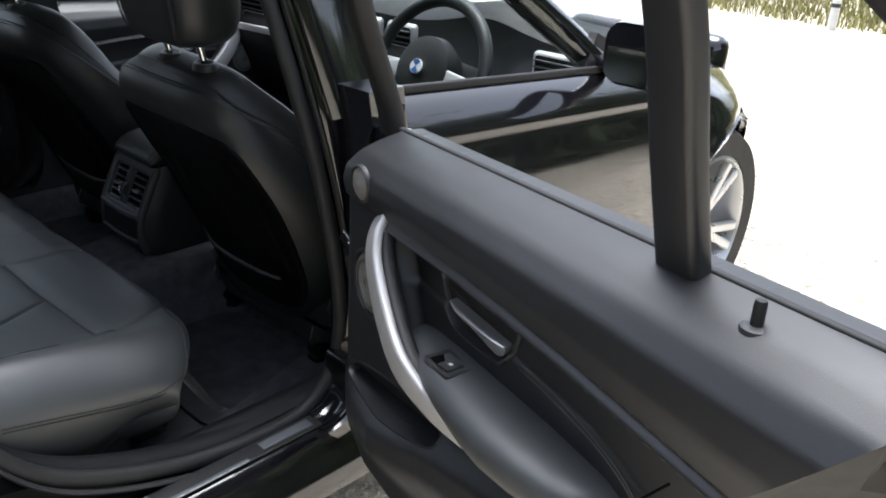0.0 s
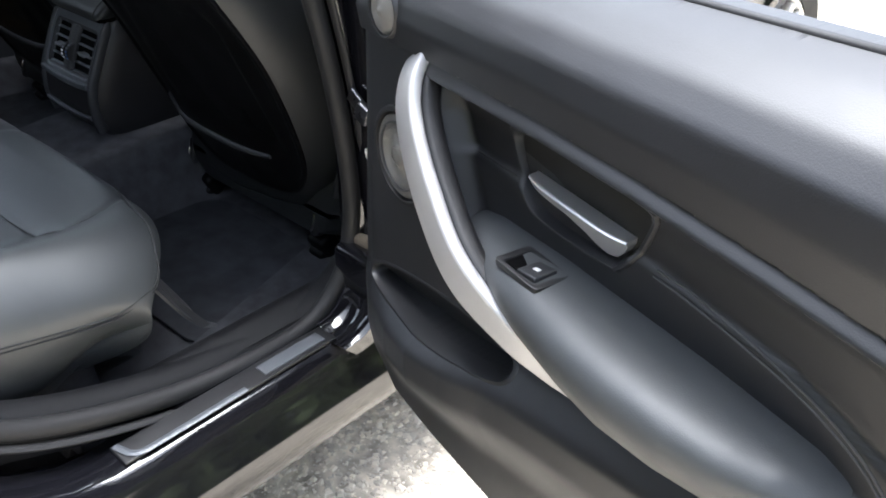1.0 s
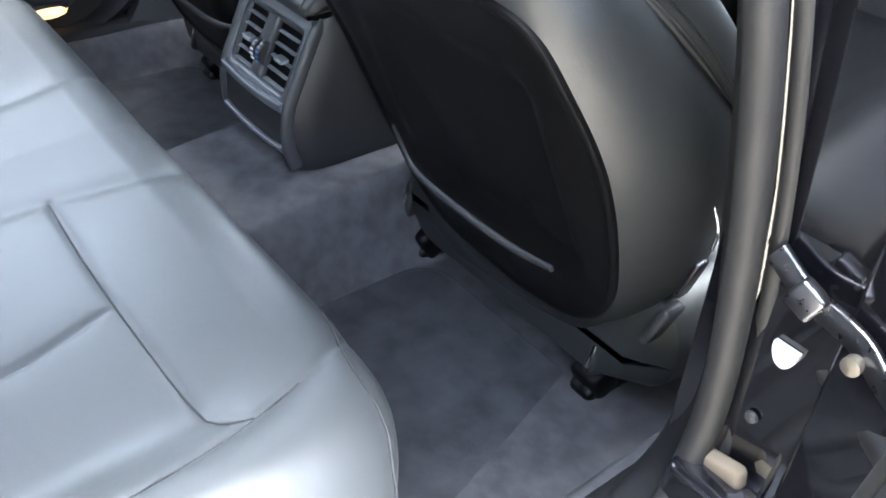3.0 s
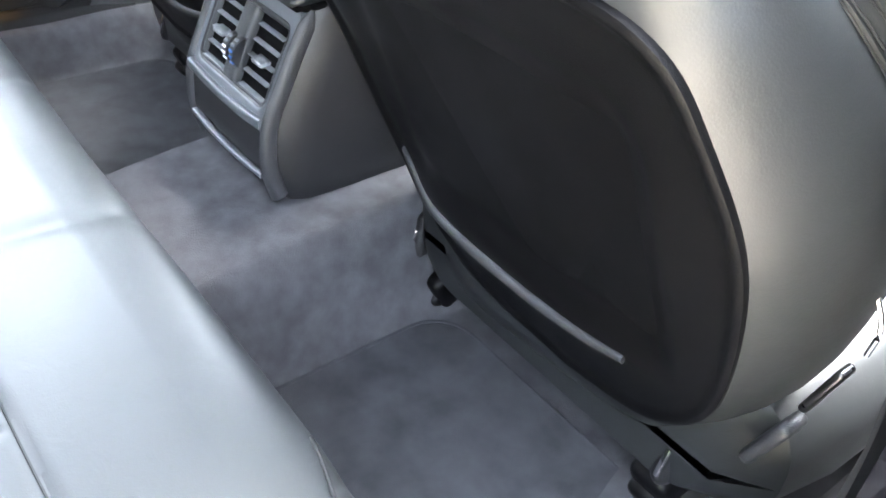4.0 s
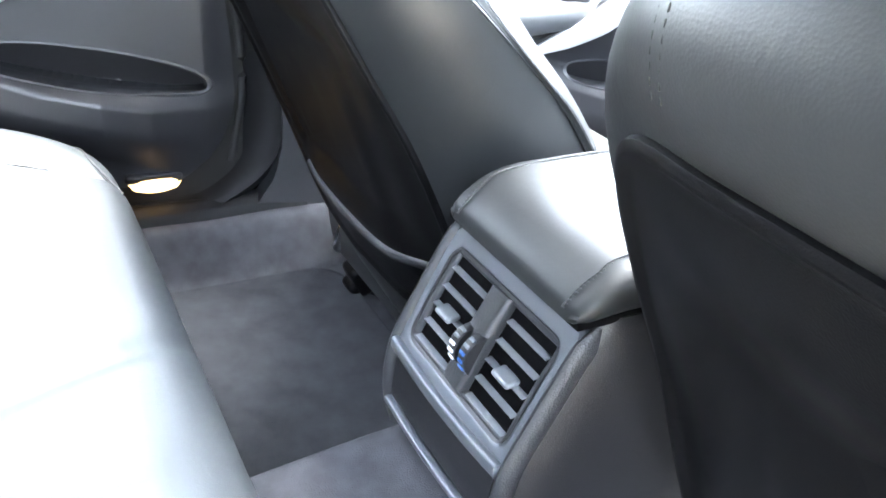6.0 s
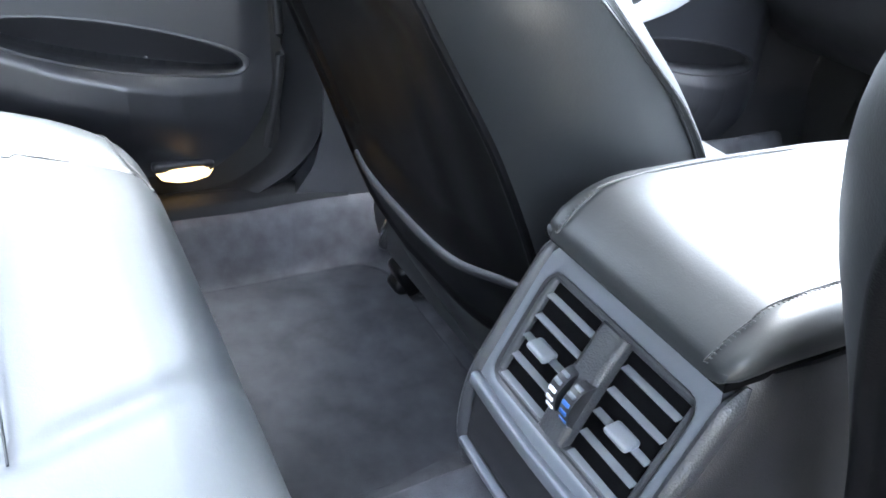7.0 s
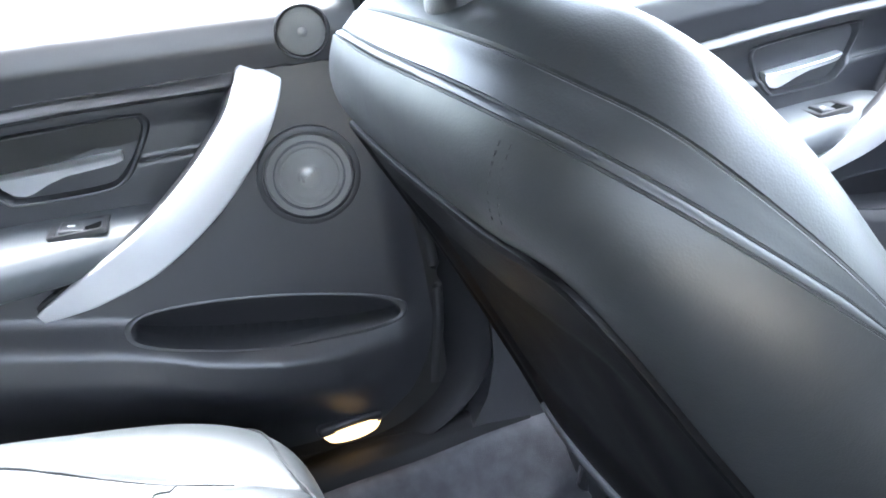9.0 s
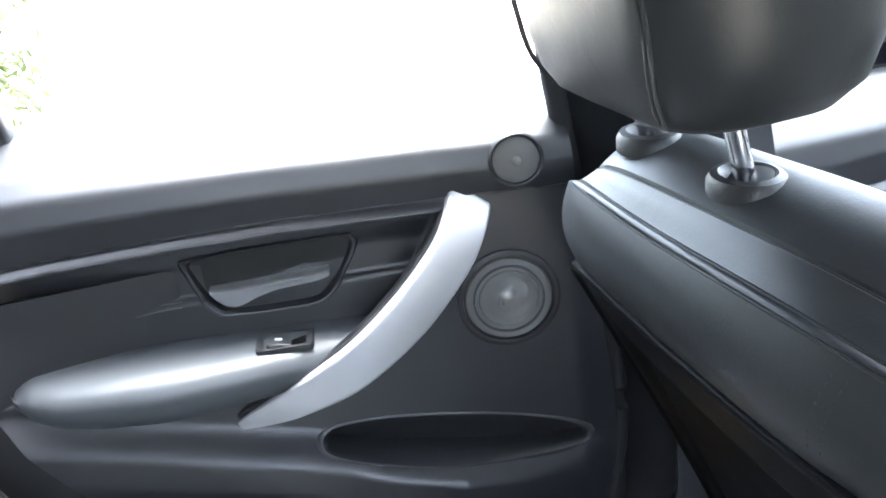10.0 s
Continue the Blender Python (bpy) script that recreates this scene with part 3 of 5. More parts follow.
def between(p, q, f, puff):
    """A loop part of the way from p to q, swollen outwards by a share of the distance."""
    r = np.stack([np.cos(TURNS), np.sin(TURNS)], 1)
    c = q - p
    cr = (c[:, :2] * r).sum(1)
    ln = np.sqrt(cr ** 2 + c[:, 2] ** 2) + 1e-6
    k = 4 * f * (1 - f) * puff
    return p + c * f + np.c_[r * (c[:, 2] * k)[:, None], -cr * k]


def dotted(pts, gap, mat, parent, label):
    """A row of short stitches along a line."""
    run = [pts[0]]
    for q in pts:
        while (q - run[-1]).length > gap:
            run.append(run[-1] + (q - run[-1]).normalized() * gap)
    bms = []
    for a, b in zip(run, run[1:]):
        t = (b - a).normalized()
        m = t.to_track_quat("X", "Z").to_matrix().to_4x4()
        m.translation = (a + b) / 2
        bms.append(block((gap * 0.66, 0.0009, 0.0008), m, 0.0004, 1))
    return part("stitching", joined(*bms), mat, parent, label)


def front_seat(side):
    SIDE[0] = side
    cx = side * SEAT_X
    d = thing("front_seat", (cx, 0.35, 0.25), "black leather front car seat with plastic back shell", "car seat", "front seats")
    p, g1, g2, crest = (seat_loop(t) for t in (PANEL, DOUBLE, SINGLE, CREST))
    gap = np.linalg.norm(g2 - g1, axis=1)[:, None]
    along = (g2 - g1) / (gap + 1e-9)
    r = np.stack([np.cos(TURNS), np.sin(TURNS)], 1)

    def groove(q, e):
        return np.c_[q[:, :2] + r * e, q[:, 2] - e * 0.6]
    wide = np.minimum(0.0085, gap * 0.45)
    back = [spread_loop(p, -0.012, 0.016), spread_loop(p, -0.003, 0.004)]
    back += [between(p, g1, f, 0.17) for f in (0.0, 0.06, 0.14, 0.24, 0.35, 0.46, 0.57, 0.68, 0.78, 0.87, 0.94)]
    back += [groove(g1, 0.0002 - 0.0), groove(g1 + along * wide * 0.12, -0.0014), groove(g1 + along * wide * 0.28, 0.0006), groove(g1 + along * wide * 0.5, 0.0012), groove(g1 + along * wide * 0.75, 0.0006), groove(g1 + along * wide * 0.9, -0.0014), groove(g1 + along * wide * 1.05, 0.0006)]
    h = g1 + along * wide * 1.1
    back += [between(h, g2, f, 0.07) for f in (0.15, 0.4, 0.65, 0.85)]
    back += [groove(g2 - along * wide * 0.12, 0.0008), groove(g2, -0.0018)]
    back += [between(g2, crest, f, 0.07) for f in (0.05, 0.14, 0.26, 0.4, 0.55, 0.7, 0.85, 1.0)]
    for f, dd in ((0.95, 0.008), (0.89, 0.013), (0.80, 0.016), (0.68, 0.017), (0.5, 0.016)):
        back.append(np.c_[MID[0] + (crest[:, 0] - MID[0]) * f, MID[1] + (crest[:, 1] - MID[1]) * (0.5 + f / 2), crest[:, 2] + dd])
    part("backrest", loft([seat_ring(q) for q in back]), LEATHER_SEAT, d, "padded black leather backrest")
    upper = [i for i in range(len(TURNS)) if -0.35 < TURNS[i] < math.pi + 0.45 or TURNS[i] > 2 * math.pi - 0.35]
    upper.sort(key=lambda i: TURNS[i] if TURNS[i] < 5 else TURNS[i] - 2 * math.pi)
    for q, e in ((g1 + along * wide * 0.12, -0.0006), (g1 + along * wide * 0.9, -0.0006), (g2, -0.0010)):
        line = seat_ring(groove(q, e))
        part("stitching", tube([line[i] for i in upper], 0.0016, n=5, k=1), THREAD, d, "dark stitched seam")
    # cross seams on the upper back
    for sx in (-1, 1):
        for off in (-0.0035, 0.0035):
            line = []
            for f in np.linspace(0.30, 0.95, 10):
                q = between(p, g1, f, 0.17)
                top = sorted((tuple(v) for v in q if v[1] > 0.40), key=lambda v: v[0])
                x = sx * (0.148 + 0.014 * f) + off
                line.append(seat_pt(x, float(np.interp(x, [v[0] for v in top], [v[1] for v in top])), float(np.interp(x, [v[0] for v in top], [v[2] for v in top])) - 0.0002))
            dotted(line, 0.0052, THREAD, d, "short row of dark stitches")
    # back shell with a raised rim and a knee hollow
    rings = [spread_loop(p, -0.004, 0.010), spread_loop(p, 0.0004, 0.004), spread_loop(p, 0.0020, 0.0), spread_loop(p, 0.0016, -0.0034), spread_loop(p, -0.0010, -0.0052), spread_loop(p, -0.0042, -0.0050), spread_loop(p, -0.0075, -0.0026)]
    rings = [seat_ring(q) for q in rings]
    for t in (*np.linspace(0.05, 0.60, 34), 0.66, 0.74, 0.85, 0.96):
        ring = []
        for x, s, dd in p:
            x2, s2 = x + (MID[0] - x) * t, s + (MID[1] - s) * t
            w = step(0.0, 0.55, t)
            base = dd * (1 - w) - (0.018 + 0.03 * (s2 - 0.27)) * w - 0.0015
            hollow = step(0.178, 0.138, x2) * step(-0.190, -0.125, x2) * step(0.125, 0.180, s2) * step(0.435, 0.365, s2)
            ring.append(seat_pt(x2, s2, base + 0.016 * hollow))
        rings.append(ring)

    def shell_depth(x, s_):
        i = min(range(len(TURNS)), key=lambda j: abs(TURNS[j] - math.atan2(s_ - MID[1], x - MID[0]) % (2 * math.pi)))
        t = max(0.0, 1 - math.hypot(x - MID[0], s_ - MID[1]) / math.hypot(p[i][0] - MID[0], p[i][1] - MID[1]))
        w = step(0.0, 0.55, t)
        return p[i][2] * (1 - w) - (0.018 + 0.03 * (s_ - 0.27)) * w - 0.0015
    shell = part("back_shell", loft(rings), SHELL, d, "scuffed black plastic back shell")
    strip = [seat_pt(x, 0.1215 + 0.0075 * ((x + 0.03) / 0.165) ** 2, shell_depth(x, 0.1215) - 0.002) for x in (-0.200, -0.17, -0.12, -0.07, -0.02, 0.03, 0.08, 0.128)]
    part("pocket_strip", tube(strip, 0.013, 0.012, up=(0, -1, 0), n=12, k=6, taper=lambda t: 0.25 + 0.75 * math.sin(math.pi * min(1, max(0, t * 0.92 + 0.04))) ** 0.4), GREY_PLASTIC, shell, "smooth grey strip")
    # trim along the lower edge, curling up at the outer corner
    part("lower_lip", tube([seat_pt(x, s, dd) for x, s, dd in ((-0.15, -0.050, 0.012), (-0.06, -0.042, 0.006), (0.03, -0.028, 0.004), (0.10, -0.016, 0.012), (0.150, -0.012, 0.030), (0.190, 0.008, 0.060), (0.214, 0.050, 0.100))], 0.014, n=10), PLASTIC, d, "rounded black lower trim")
    # headrest
    hx = cx + side * 0.025
    rings = []
    for z, hw, y0, y1 in ((0.972, 0.078, -0.112, -0.034), (0.980, 0.100, -0.124, -0.020), (0.994, 0.115, -0.132, -0.010), (1.02, 0.124, -0.139, -0.004), (1.06, 0.129, -0.146, -0.002), (1.10, 0.129, -0.150, -0.010), (1.14, 0.120, -0.148, -0.024), (1.16, 0.100, -0.138, -0.040), (1.168, 0.07, -0.124, -0.056)):
        rings.append([(hx + x, (y0 + y1) / 2 + y, z) for x, y in rounded(2 * hw, y1 - y0, (y1 - y0) * 0.42, 8)])
    head = part("headrest", loft(rings), LEATHER_SEAT, d, "black leather head restraint")
    for sx in (-1, 1):
        for off in (0.0, 0.006):
            part("stitching", tube([(hx + sx * (0.082 + off + dx), y, z) for dx, y, z in ((-0.012, -0.123, 0.981), (0.0, -0.1335, 1.0), (0.006, -0.1395, 1.03), (0.006, -0.1455, 1.07), (0.0, -0.149, 1.11), (-0.014, -0.146, 1.145))], 0.0022, n=5), THREAD, head, "dark stitched seam")
    for dx in (-0.058, 0.058):
        x = hx + dx
        part("headrest_post", tube([(x, -0.0615, 0.920), (x, -0.078, 0.990)], 0.0150, 0.011, up=(0, 1, 0), n=14), CHROME, d, "chrome post")
        guide = lathe([(0.0, -0.010), (0.024, -0.008), (0.0235, -0.001), (0.021, 0.0025), (0.0165, 0.0035), (0.013, 0.0015), (0.0115, -0.003), (0.0, -0.003)], pose(x, -0.0640, 0.9375, 2) @ Matrix.Diagonal((1.15, 0.9, 1.2, 1)), 32)
        part("post_guide", guide, PLASTIC, d, "oval black post guide")
    # cushion and base
    rings = []
    for y, hw, zt in ((0.10, 0.20, 0.44), (0.13, 0.245, 0.472), (0.20, 0.258, 0.486), (0.35, 0.262, 0.497), (0.46, 0.255, 0.505), (0.505, 0.235, 0.492), (0.53, 0.20, 0.46)):
        sec = rounded(2 * hw, zt - 0.34, 0.055, 5)
        rings.append([(cx + x, y, 0.34 + (zt - 0.34) / 2 + z - 0.035 * step(0.20, 0.0, abs(x)) * (z > 0)) for x, z in sec])
    part("cushion", loft(rings), LEATHER_SEAT, d, "black leather seat cushion")
    bx = cx - side * 0.030
    part("base", block((0.36, 0.36, 0.10), pose(bx, 0.36, 0.315), 0.02), PLASTIC, d)
    for dx in (-1, 1):
        rx = bx + dx * 0.172
        rail = part("seat_rail", block((0.040, 0.50, 0.040), pose(rx, 0.39, 0.290), 0.006), RUBBER, d, "black steel seat rail")
        part("rail_cover", joined(block((0.044, 0.040, 0.052), pose(rx, 0.132, 0.302, 24), 0.009), block((0.036, 0.026, 0.026), pose(rx, 0.120, 0.288, 38), 0.008)), SHELL, rail, "black plastic rail end cover")
        boss = part("recliner_boss", block((0.020, 0.030, 0.066), pose(bx + dx * 0.188, 0.114, 0.366, -18), 0.0095), PLASTIC, d, "black recliner boss")
        part("bright_slot", block((0.0065, 0.006, 0.034), pose(bx + dx * 0.188, 0.098, 0.366, -18), 0.0025), CHROME, boss, "bright steel slot")
    # outer side of the driver's seat: hinge shield, steel plate and cable
    if side > 0:
        part("hinge_shield", block((0.012, 0.030, 0.060), pose(0.616, 0.105, 0.466, 0, 20), 0.005), GREY_PLASTIC, d, "grey plastic hinge shield")
        part("recliner_plate", block((0.007, 0.018, 0.052), pose(0.635, 0.105, 0.537, 0, 16), 0.003), DARK_STEEL, d, "bright steel recliner plate")
        part("belt_cable", tube([(0.648, 0.105, 0.580), (0.648, 0.105, 0.606), (0.631, 0.105, 0.640), (0.630, 0.105, 0.690)], 0.004, n=8), CHROME, d, "thin steel cable loop")
    return d


front_seat(1)
front_seat(-1)


# ---- rear bench ----
def bench():
    d = thing("rear_bench", (0, -0.45, 0.26), "smooth black leather rear bench with stitched seams", "car seat")
    right = [[(0.125, -0.345), (0.30, -0.349), (0.515, -0.340), (0.544, -0.311)], [(0.490, -0.195), (0.520, -0.25), (0.546, -0.313), (0.580, -0.40), (0.598, -0.46), (0.615, -0.60)], [(0.337, -0.350), (0.36, -0.43), (0.372, -0.60)], [(0.155, -0.20), (0.120, -0.37), (0.105, -0.60)]]
    seams = right + [[(-x, y) for x, y in s] for s in right]
    prof = [(-0.275, 0.29), (-0.245, 0.35), (-0.215, 0.42), (-0.192, 0.465), (-0.187, 0.485), (-0.196, 0.503), (-0.215, 0.513), (-0.25, 0.516)]
    line = [(p.x, p.y) for p in smooth_path([(y, z, 0) for y, z in prof], 6)]
    ys = np.linspace(-0.253, -0.80, 150)
    line += [(y, 0.516 - 0.045 * (-0.25 - y) / 0.55) for y in ys]
    wing_t = np.linspace(0.8, 1.0, 95)
    xs = np.r_[-wing_t[::-1], np.linspace(-0.8, 0.8, 290)[1:-1], wing_t]

    def base(t, i):
        y, z = line[i]
        x = 0.690 * t
        a = abs(t)
        edge = max(0.0, (a - 0.80) / 0.20)
        # the sides roll over and under
        curl = radians(150) * edge
        deep = lerp_table([(-0.60, 0.115), (-0.47, 0.102), (-0.38, 0.088), (-0.32, 0.074), (-0.25, 0.056), (-0.19, 0.048)], y)
        z2 = z - deep * (1 - math.cos(curl) * (1.0 if curl < math.pi / 2 else 1.6)) * step(0.29, 0.40, z)
        if edge > 0:
            x = math.copysign(0.552 + 0.134 * math.sin(curl), x)
        b = abs(x) / 0.690 if curl < math.pi / 2 else 0.994
        y2 = y - 0.10 * max(0.0, (b - 0.74) / 0.26) ** 2.2 * step(-0.55, -0.2, y)
        tuck = step(0.66, 1.0, a) * step(0.480, 0.385, z)
        x2 = math.copysign(abs(x) - 0.150 * tuck, x)
        y2 -= 0.150 * tuck
        crown = 0.010 * math.cos(x / 0.36 * math.pi * 0.5 - math.copysign(math.pi * 0.5, x)) * step(1.0, 0.9, b)
        z2 += crown * step(0.47, 0.50, z)
        z2 += lerp_table([(-0.65, 0.135), (-0.5, 0.105), (-0.4, 0.075), (-0.3, 0.042), (-0.25, 0.022), (-0.20, 0.004)], y) * step(0.72, 0.91, b)
        return (x2, y2, z2)
    grid = np.array([[base(t, i) for i in range(len(line))] for t in xs])
    soft = np.clip((np.abs(xs) - 0.66) / 0.10, 0, 1)[1:-1, None, None]
    for _ in range(40):
        mean = (grid[:-2, 1:-1] + grid[2:, 1:-1] + grid[1:-1, :-2] + grid[1:-1, 2:]) / 4
        grid[1:-1, 1:-1] += (mean - grid[1:-1, 1:-1]) * 0.8 * soft

    def across(x):
        """The sheet's own share across for a place on its upper side."""
        return x / 0.690 if abs(x) < 0.552 else math.copysign(0.8 + 0.2 * math.asin(min(1.0, (abs(x) - 0.552) / 0.134)) / radians(150), x)

    def surf(j, i):
        x2, y2, z2 = grid[j, i]
        y, z = line[i]
        dip = 0.0
        for k, s in enumerate(seams):
            q = seg_distance(min(0.690, abs(x2) if abs(xs[j]) > 0.8 else 0.690 * abs(xs[j])) * np.sign(xs[j]), y, s)
            if q < 0.07:
                deep, wide = (0.0030, 0.0045) if k % 4 < 3 else (0.002, 0.014)
                dip = max(dip, deep * math.exp(-(q / wide) ** 2) + (0.0026 if k % 4 < 2 else 0.0012) * math.exp(-(q / 0.020) ** 2))
        return (x2, y2, z2 - dip * step(0.46, 0.50, z))
    part("cushion", sheet(surf, range(len(xs)), range(len(line)), back=(0, 0, -0.02)), LEATHER, d, "black leather bench cushion")
    for k, s in enumerate(seams):
        if k % 4 < 2:
            pts = [p for p in smooth_path([(x, y, 0) for x, y in s], 5) if p.y < -0.25]
            z0 = [surf(int(np.argmin(np.abs(xs - across(p.x)))), int(np.argmin([abs(q[0] - p.y) for q in line[45:]])) + 45)[2] for p in pts]
            part("stitching", tube([(p.x, p.y, z + 0.0006) for p, z in zip(pts, z0)], 0.0020, n=5, k=1), THREAD, d, "dark stitched seam")
    for s in (1, -1):
        run = smooth_path([(s * a, b, c) for a, b, c in ((0.453, -0.195, 0.511), (0.526, -0.215, 0.519), (0.570, -0.221, 0.518), (0.606, -0.229, 0.510), (0.630, -0.241, 0.499), (0.645, -0.248, 0.484), (0.660, -0.266, 0.472), (0.670, -0.321, 0.471), (0.672, -0.380, 0.478), (0.677, -0.466, 0.495), (0.680, -0.560, 0.515))], 6)
        skin_pts = grid[xs * s > 0.3].reshape(-1, 3)
        laid = []
        for p in run:
            gap2 = ((skin_pts - np.array(p)) ** 2).sum(1)
            near = np.argsort(gap2)[:10]
            laid.append(Vector(skin_pts[near].mean(0)))
        for _ in range(3):
            laid = [laid[0]] + [(a + b * 2 + c) / 4 for a, b, c in zip(laid, laid[1:], laid[2:])] + [laid[-1]]
        run = laid
        for gap in (0.0, 0.006):
            part("piping", tube([p + Vector((s * 0.0010, 0.0010, 0.0006 - gap)) for p in run], 0.0024, n=6, k=1), THREAD, d, "stitched edge piping")
        part("side_bolster", tube([(s * 0.655, -0.62, 0.44), (s * 0.655, -0.70, 0.60), (s * 0.650, -0.79, 0.80), (s * 0.62, -0.86, 1.0)], 0.12, 0.12, up=(0, 1, 0), n=16), LEATHER, d)
    part("seat_base", block((1.18, 0.40, 0.17), pose(0, -0.53, 0.335), 0.02), CARPET, d, "carpeted base under the cushion")
    rings = []
    for z, y0, hw in ((0.46, -0.72, 0.56), (0.50, -0.70, 0.60), (0.65, -0.73, 0.61), (0.85, -0.80, 0.60), (0.98, -0.85, 0.57), (1.02, -0.88, 0.52)):
        rings.append([(x, y0 - 0.07 + y, z) for x, y in rounded(2 * hw, 0.14, 0.05, 5)])
    part("backrest", loft(rings), LEATHER, d)
    return d


bench()


# ---- centre console with rear vents ----
def console():
    d = thing("centre_console", (0, 0.1, 0.42), "black centre console with rear air vents and leather armrest", "console")
    # rear face: leans back, y by height
    face = [(0.404, -0.012), (0.432, -0.030), (0.470, -0.038), (0.516, -0.034), (0.560, -0.014), (0.600, 0.006), (0.628, 0.022)]
    fy = lambda z: lerp_table(face, z)  # noqa: E731
    rings = []
    for z, hw in ((0.402, 0.082), (0.412, 0.092), (0.45, 0.096), (0.516, 0.0955), (0.58, 0.094), (0.622, 0.092), (0.630, 0.089)):
        y = fy(z) + 0.006
        rings.append([(-hw, 0.42, z), (-hw, y + 0.05, z), (-hw + 0.002, y + 0.02, z), (-hw + 0.010, y + 0.004, z), (-hw + 0.022, y, z), (hw - 0.022, y, z), (hw - 0.010, y + 0.004, z), (hw - 0.002, y + 0.02, z), (hw, y + 0.05, z), (hw, 0.42, z)])
    part("body", loft(rings), PLASTIC, d)
    # grey surround of the vents: frame swept as a sheet with a hole
    hole = rounded(0.152, 0.082, 0.012, 4)
    outer = rounded(0.176, 0.116, 0.020, 4)

    def on_face(x, z, out):
        z0 = 0.5615 + z
        return (x, fy(z0) - out, z0)
    rings = [[on_face(x, z + 0.008, o) for x, z in poly] for poly, o in ((outer, -0.006), ([(x * 0.99, z * 0.99) for x, z in outer], 0.002), ([(x * 1.04, z * 1.06) for x, z in hole], 0.003), (hole, 0.001), ([(x * 0.985, z * 0.975) for x, z in hole], -0.003))]
    part("vent_surround", loft(rings, caps=False), TRIM_GREY, d, "satin grey vent surround")
    part("vent_lip", loft([[on_face(x * f, z * g + 0.008, o) for x, z in hole] for f, g, o in ((1.0, 1.0, 0.0022), (0.975, 0.955, 0.0010), (0.965, 0.935, -0.0046))], caps=False), PLASTIC, d, "dark inner lip")
    # near-black face close behind the slats paints the shade inside the vents
    part("vent_shade", loft([[on_face(x * 0.985, z * 0.975 + 0.008, o) for x, z in hole] for o in (-0.0046, -0.022)][::-1]), SHADE_BLACK, d)
    # shoulder bands that run down both sides of the face
    for s in (1, -1):
        part("side_band", tube([(s * 0.089, fy(z) + 0.004, z) for z in (0.628, 0.616, 0.60, 0.56, 0.516, 0.47, 0.43)], 0.012, 0.020, up=(0, 1, 0), n=12, taper=lambda t: min(1.0, 0.25 + 4 * t)), GREY_PLASTIC, d)
    # two vents with slats, tabs and the wheel unit between them
    for s in (1, -1):
        v = part("vent", tube([(s * 0.0745, fy(0.608) + 0.0075, 0.607), (s * 0.0745, fy(0.57) + 0.0075, 0.57), (s * 0.0745, fy(0.532) + 0.0075, 0.532)], 0.012, 0.014, up=(0, 1, 0), box=True), GREY_PLASTIC, d, "air vent with thin slats")
        for i in range(5):
            z = 0.5935 - 0.0150 * i
            part("slat", block((0.052, 0.0060, 0.0013), pose(s * 0.0420, fy(z) + 0.0025, z, 8), 0.0005, 2), SLAT, v)
        z = 0.566
        part("slat_tab", block((0.022, 0.013, 0.0050), pose(s * 0.0445, fy(z) - 0.001, z, 10), 0.0022), SLAT, v, "satin tab")
        part("upright_slat", block((0.002, 0.010, 0.066), pose(s * 0.030, fy(0.565) + 0.014, 0.565, -27), 0.0006, 2), SHADE_BLACK, v)
    part("centre_bar", tube([(0, fy(0.606) + 0.002, 0.606), (0, fy(0.57) + 0.001, 0.57), (0, fy(0.532) + 0.002, 0.532)], 0.026, 0.016, up=(0, 1, 0), box=True), GREY_PLASTIC, d)
    for x, mark in ((-0.0075, WHITE), (0.0075, BLUE)):
        w = part("thumb_wheel", lathe([(0.0, -0.005), (0.018, -0.005), (0.019, -0.003), (0.019, 0.003), (0.018, 0.005), (0.0, 0.005)], pose(x, fy(0.560) + 0.004, 0.560, 0, 90, 0), 28), PLASTIC, d, "ribbed thumb wheel")
        for a in range(-60, 61, 20):
            m = pose(x, fy(0.560) + 0.004, 0.560) @ pose(0, 0, 0, a) @ pose(0, -0.019, 0)
            part("mark" if abs(a) < 25 else "rib", block((0.007, 0.0016, 0.003), m, 0.0005, 2), mark if abs(a) < 25 else TRIM_GREY, w)
    for name, z, h, mt in (("upper_strip", 0.519, 0.012, TRIM_GREY), ("lower_strip", 0.459, 0.006, TRIM_GREY), ("vent_bar_top", 0.6065, 0.007, GREY_PLASTIC), ("vent_bar_low", 0.5300, 0.007, GREY_PLASTIC)):
        hw = 0.085 if "strip" in name else 0.074
        dip = 0.006 if "strip" in name else 0.0
        part(name, tube([(x * hw, fy(z) - (0.004 if "strip" in name else -0.0035), z - dip * (1 - x * x)) for x in (-1, -0.5, 0, 0.5, 1)], 0.008, h, up=(0, 0, 1), box=True, k=4), mt, d)
    part("lower_flap", sheet(lambda u, v: (u, fy(v) - 0.002, v), np.linspace(-0.080, 0.080, 7), np.linspace(0.464, 0.510, 6), back=(0, 0.006, 0)), PLASTIC, d)
    # leather armrest lid
    rings = []
    for y, zt, hw in ((0.005, 0.641, 0.080), (0.007, 0.645, 0.087), (0.016, 0.6525, 0.091), (0.028, 0.6615, 0.0925), (0.038, 0.6675, 0.093), (0.050, 0.6715, 0.0935), (0.066, 0.6738, 0.094), (0.12, 0.675, 0.094), (0.24, 0.673, 0.094), (0.30, 0.670, 0.092), (0.325, 0.660, 0.086)):
        sec = rounded(2 * hw, zt - 0.632, (zt - 0.632) * 0.42, 5)
        rings.append([(x, y + 0.002 * (z > 0), 0.632 + (zt - 0.632) / 2 + z) for x, z in sec])
    lid = part("armrest_lid", loft(rings), LID_LEATHER, d, "padded black leather lid")
